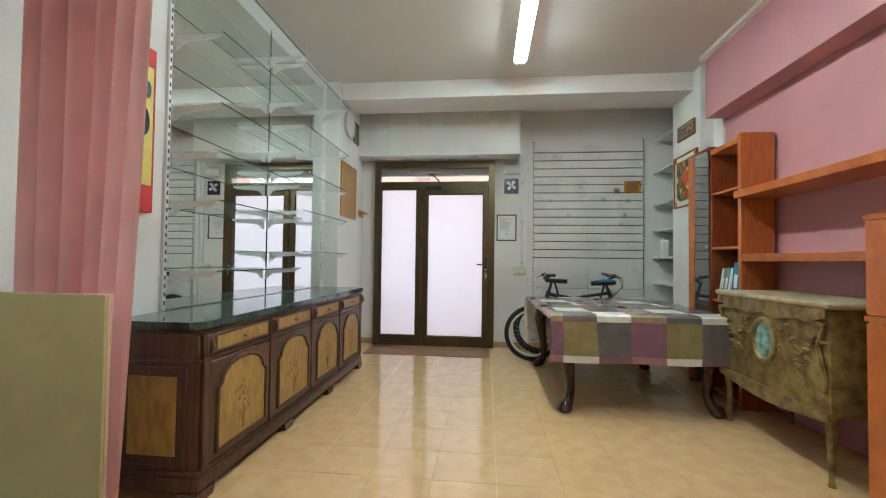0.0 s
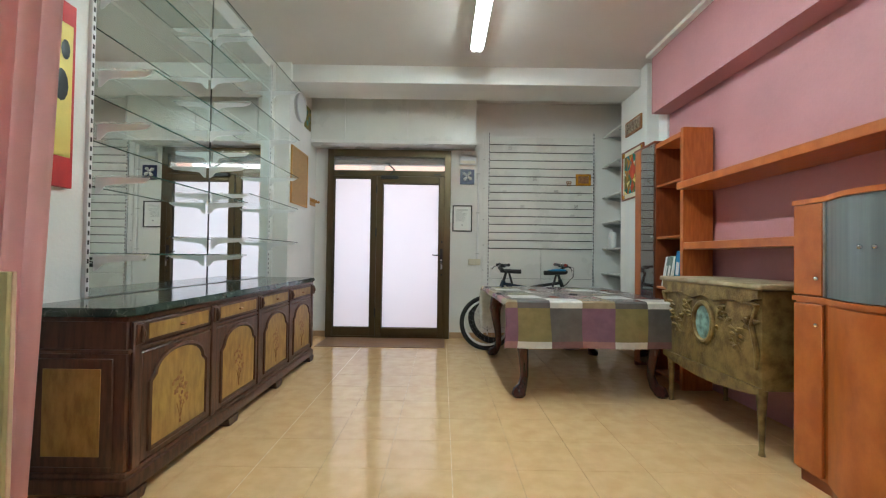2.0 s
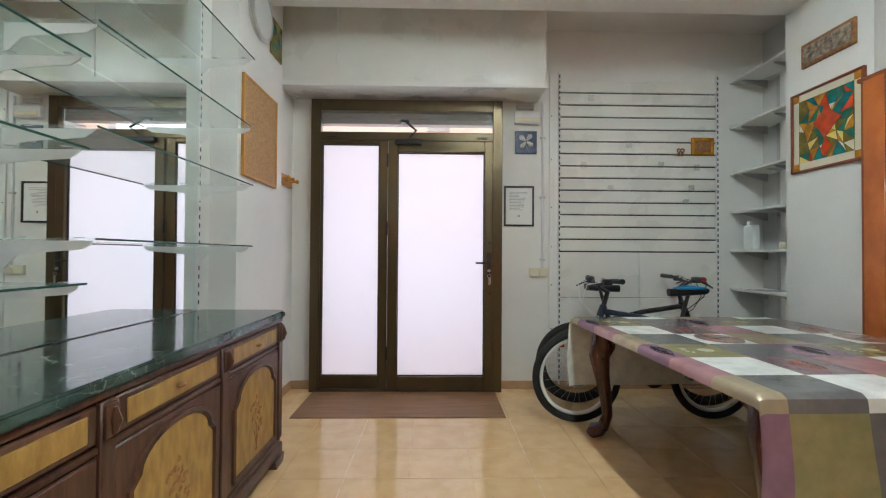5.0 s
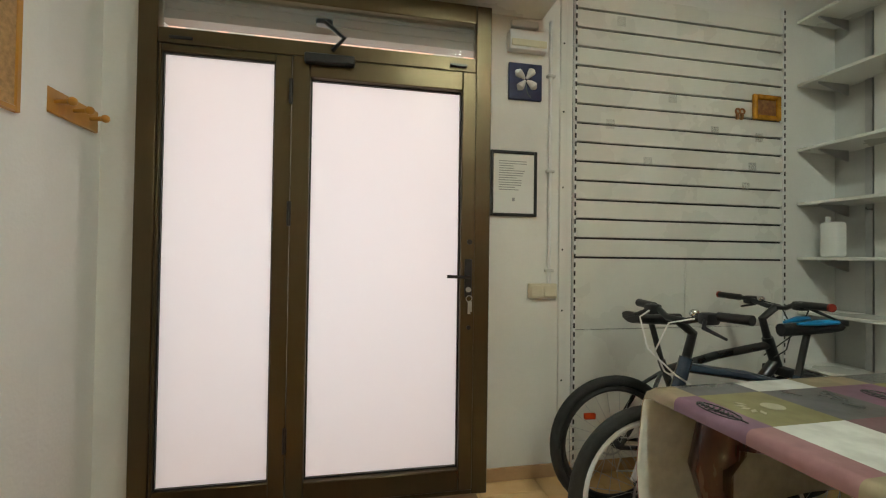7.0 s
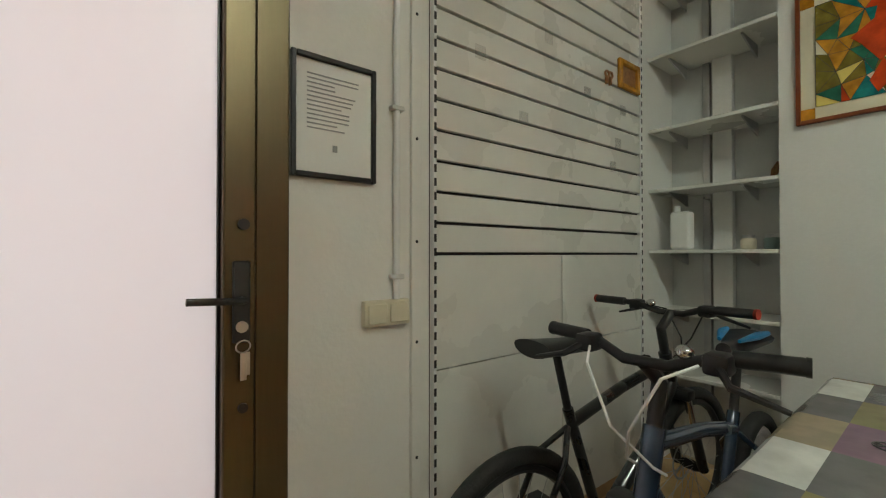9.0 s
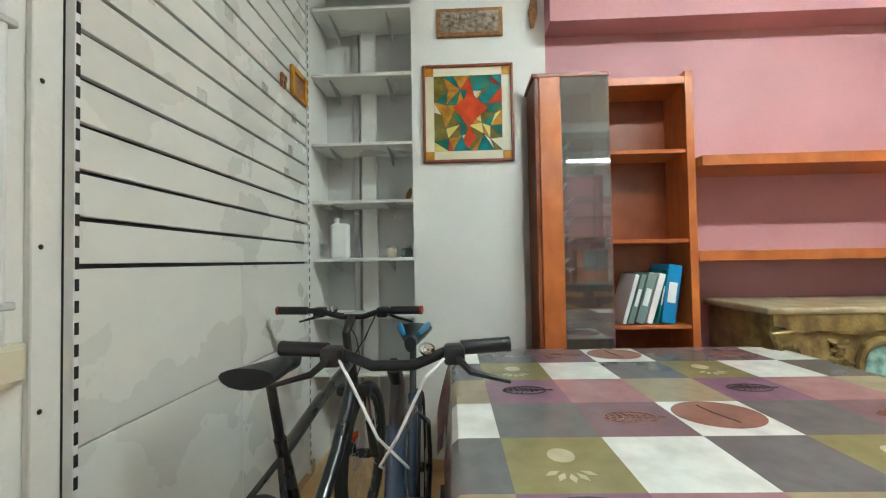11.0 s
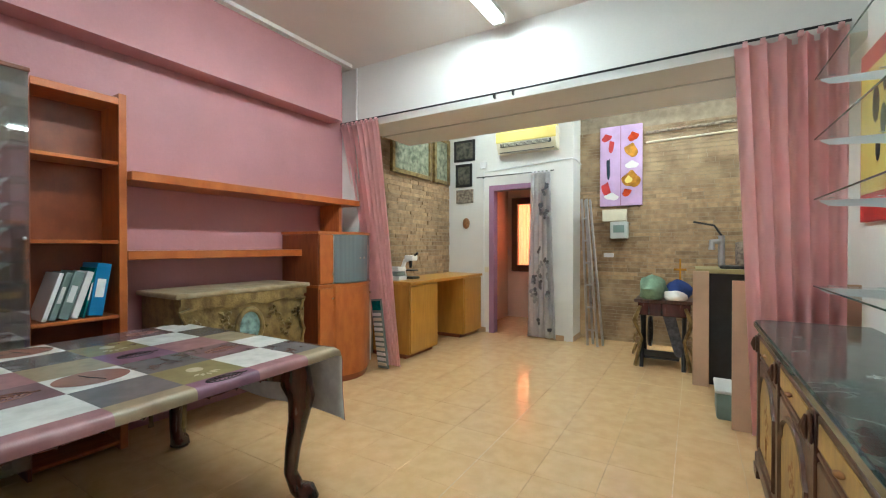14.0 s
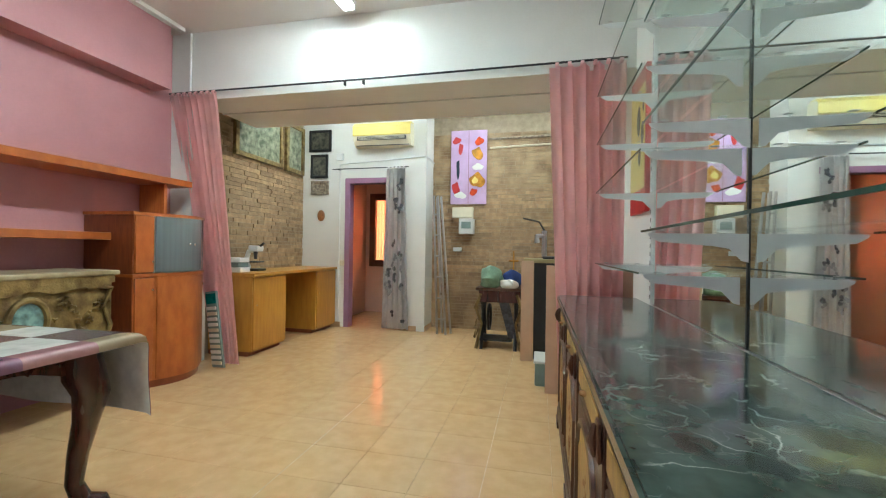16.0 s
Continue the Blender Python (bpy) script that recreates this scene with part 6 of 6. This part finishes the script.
bricks_on("wall_right_back", "x", YARCH, 1.40, 0.90, 3.0, 2.38, -1, 290, 1)
bricks_on("wall_back", "y", -1.9, 0.41, 0.0, 2.95, YB, 1, 290, 2)


# ---------- fluorescent lamps ----------
def fluorescent(x, y0, y1, z=ZC):
    t = thing("fluorescent_lamp", (x, (y0 + y1) / 2, z), "white twin-tube fluorescent ceiling lamp, switched on", "ceiling lamp", "ceiling lamps")
    bm = bx(B(), x - 0.055, x + 0.055, y0, y1, z - 0.045, z, 0.006); part("housing", bm, M_WMETAL, t)
    for sx in (-1, 1):
        part("reflector_lip", prism(B(), [(x + sx * 0.050, z - 0.045), (x + sx * 0.054, z - 0.045), (x + sx * 0.067, z - 0.064), (x + sx * 0.064, z - 0.065)], "y", y0, y1), M_WMETAL, t)
    for dx in (-0.026, 0.026):
        part("tube", sweep(B(), [(x + dx, y0 + 0.03, z - 0.07), (x + dx, y1 - 0.03, z - 0.07)], 0.014, 10), M_TUBE, t, "glowing white tube")
    for y in (y0 + 0.015, y1 - 0.015):
        part("tube_holder", bx(B(), x - 0.05, x + 0.05, y - 0.014, y + 0.014, z - 0.085, z - 0.04, 0.003), M_WMETAL, t)


fluorescent(0.385, 3.10, 4.45)
fluorescent(0.43, 1.80, 3.02)
fluorescent(1.35, -0.15, 0.62)
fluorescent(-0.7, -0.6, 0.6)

# ---------- floor tiles ----------
TS = 0.349
tile_me = None
for i in range(-5, 8):
    for j in range(-18, 8):
        x0, y0 = -0.218 + i * TS, 3.516 + j * TS
        if x0 + TS > 2.75:
            continue
        if tile_me is None:
            bm = bx(B(), 0.0012, TS - 0.0012, 0.0012, TS - 0.0012, -0.006, 0.0, 0.0005)
            tile_me = bpy.data.meshes.new("tile"); bm.to_mesh(tile_me); bm.free(); tile_me.materials.append(M_TILE)
        o = new("tile", tile_me); o.parent = bpy.data.objects["floor"]; o.location = (x0, y0, 0)
# the two wider pale joints that run towards the street door
for x in (-0.218 - 2 * TS, -0.218 + TS):
    part("joint_strip", bx(B(), x - 0.0025, x + 0.0025, 1.9, 5.39, -0.002, 0.0006), M_GROUT, bpy.data.objects["floor"])
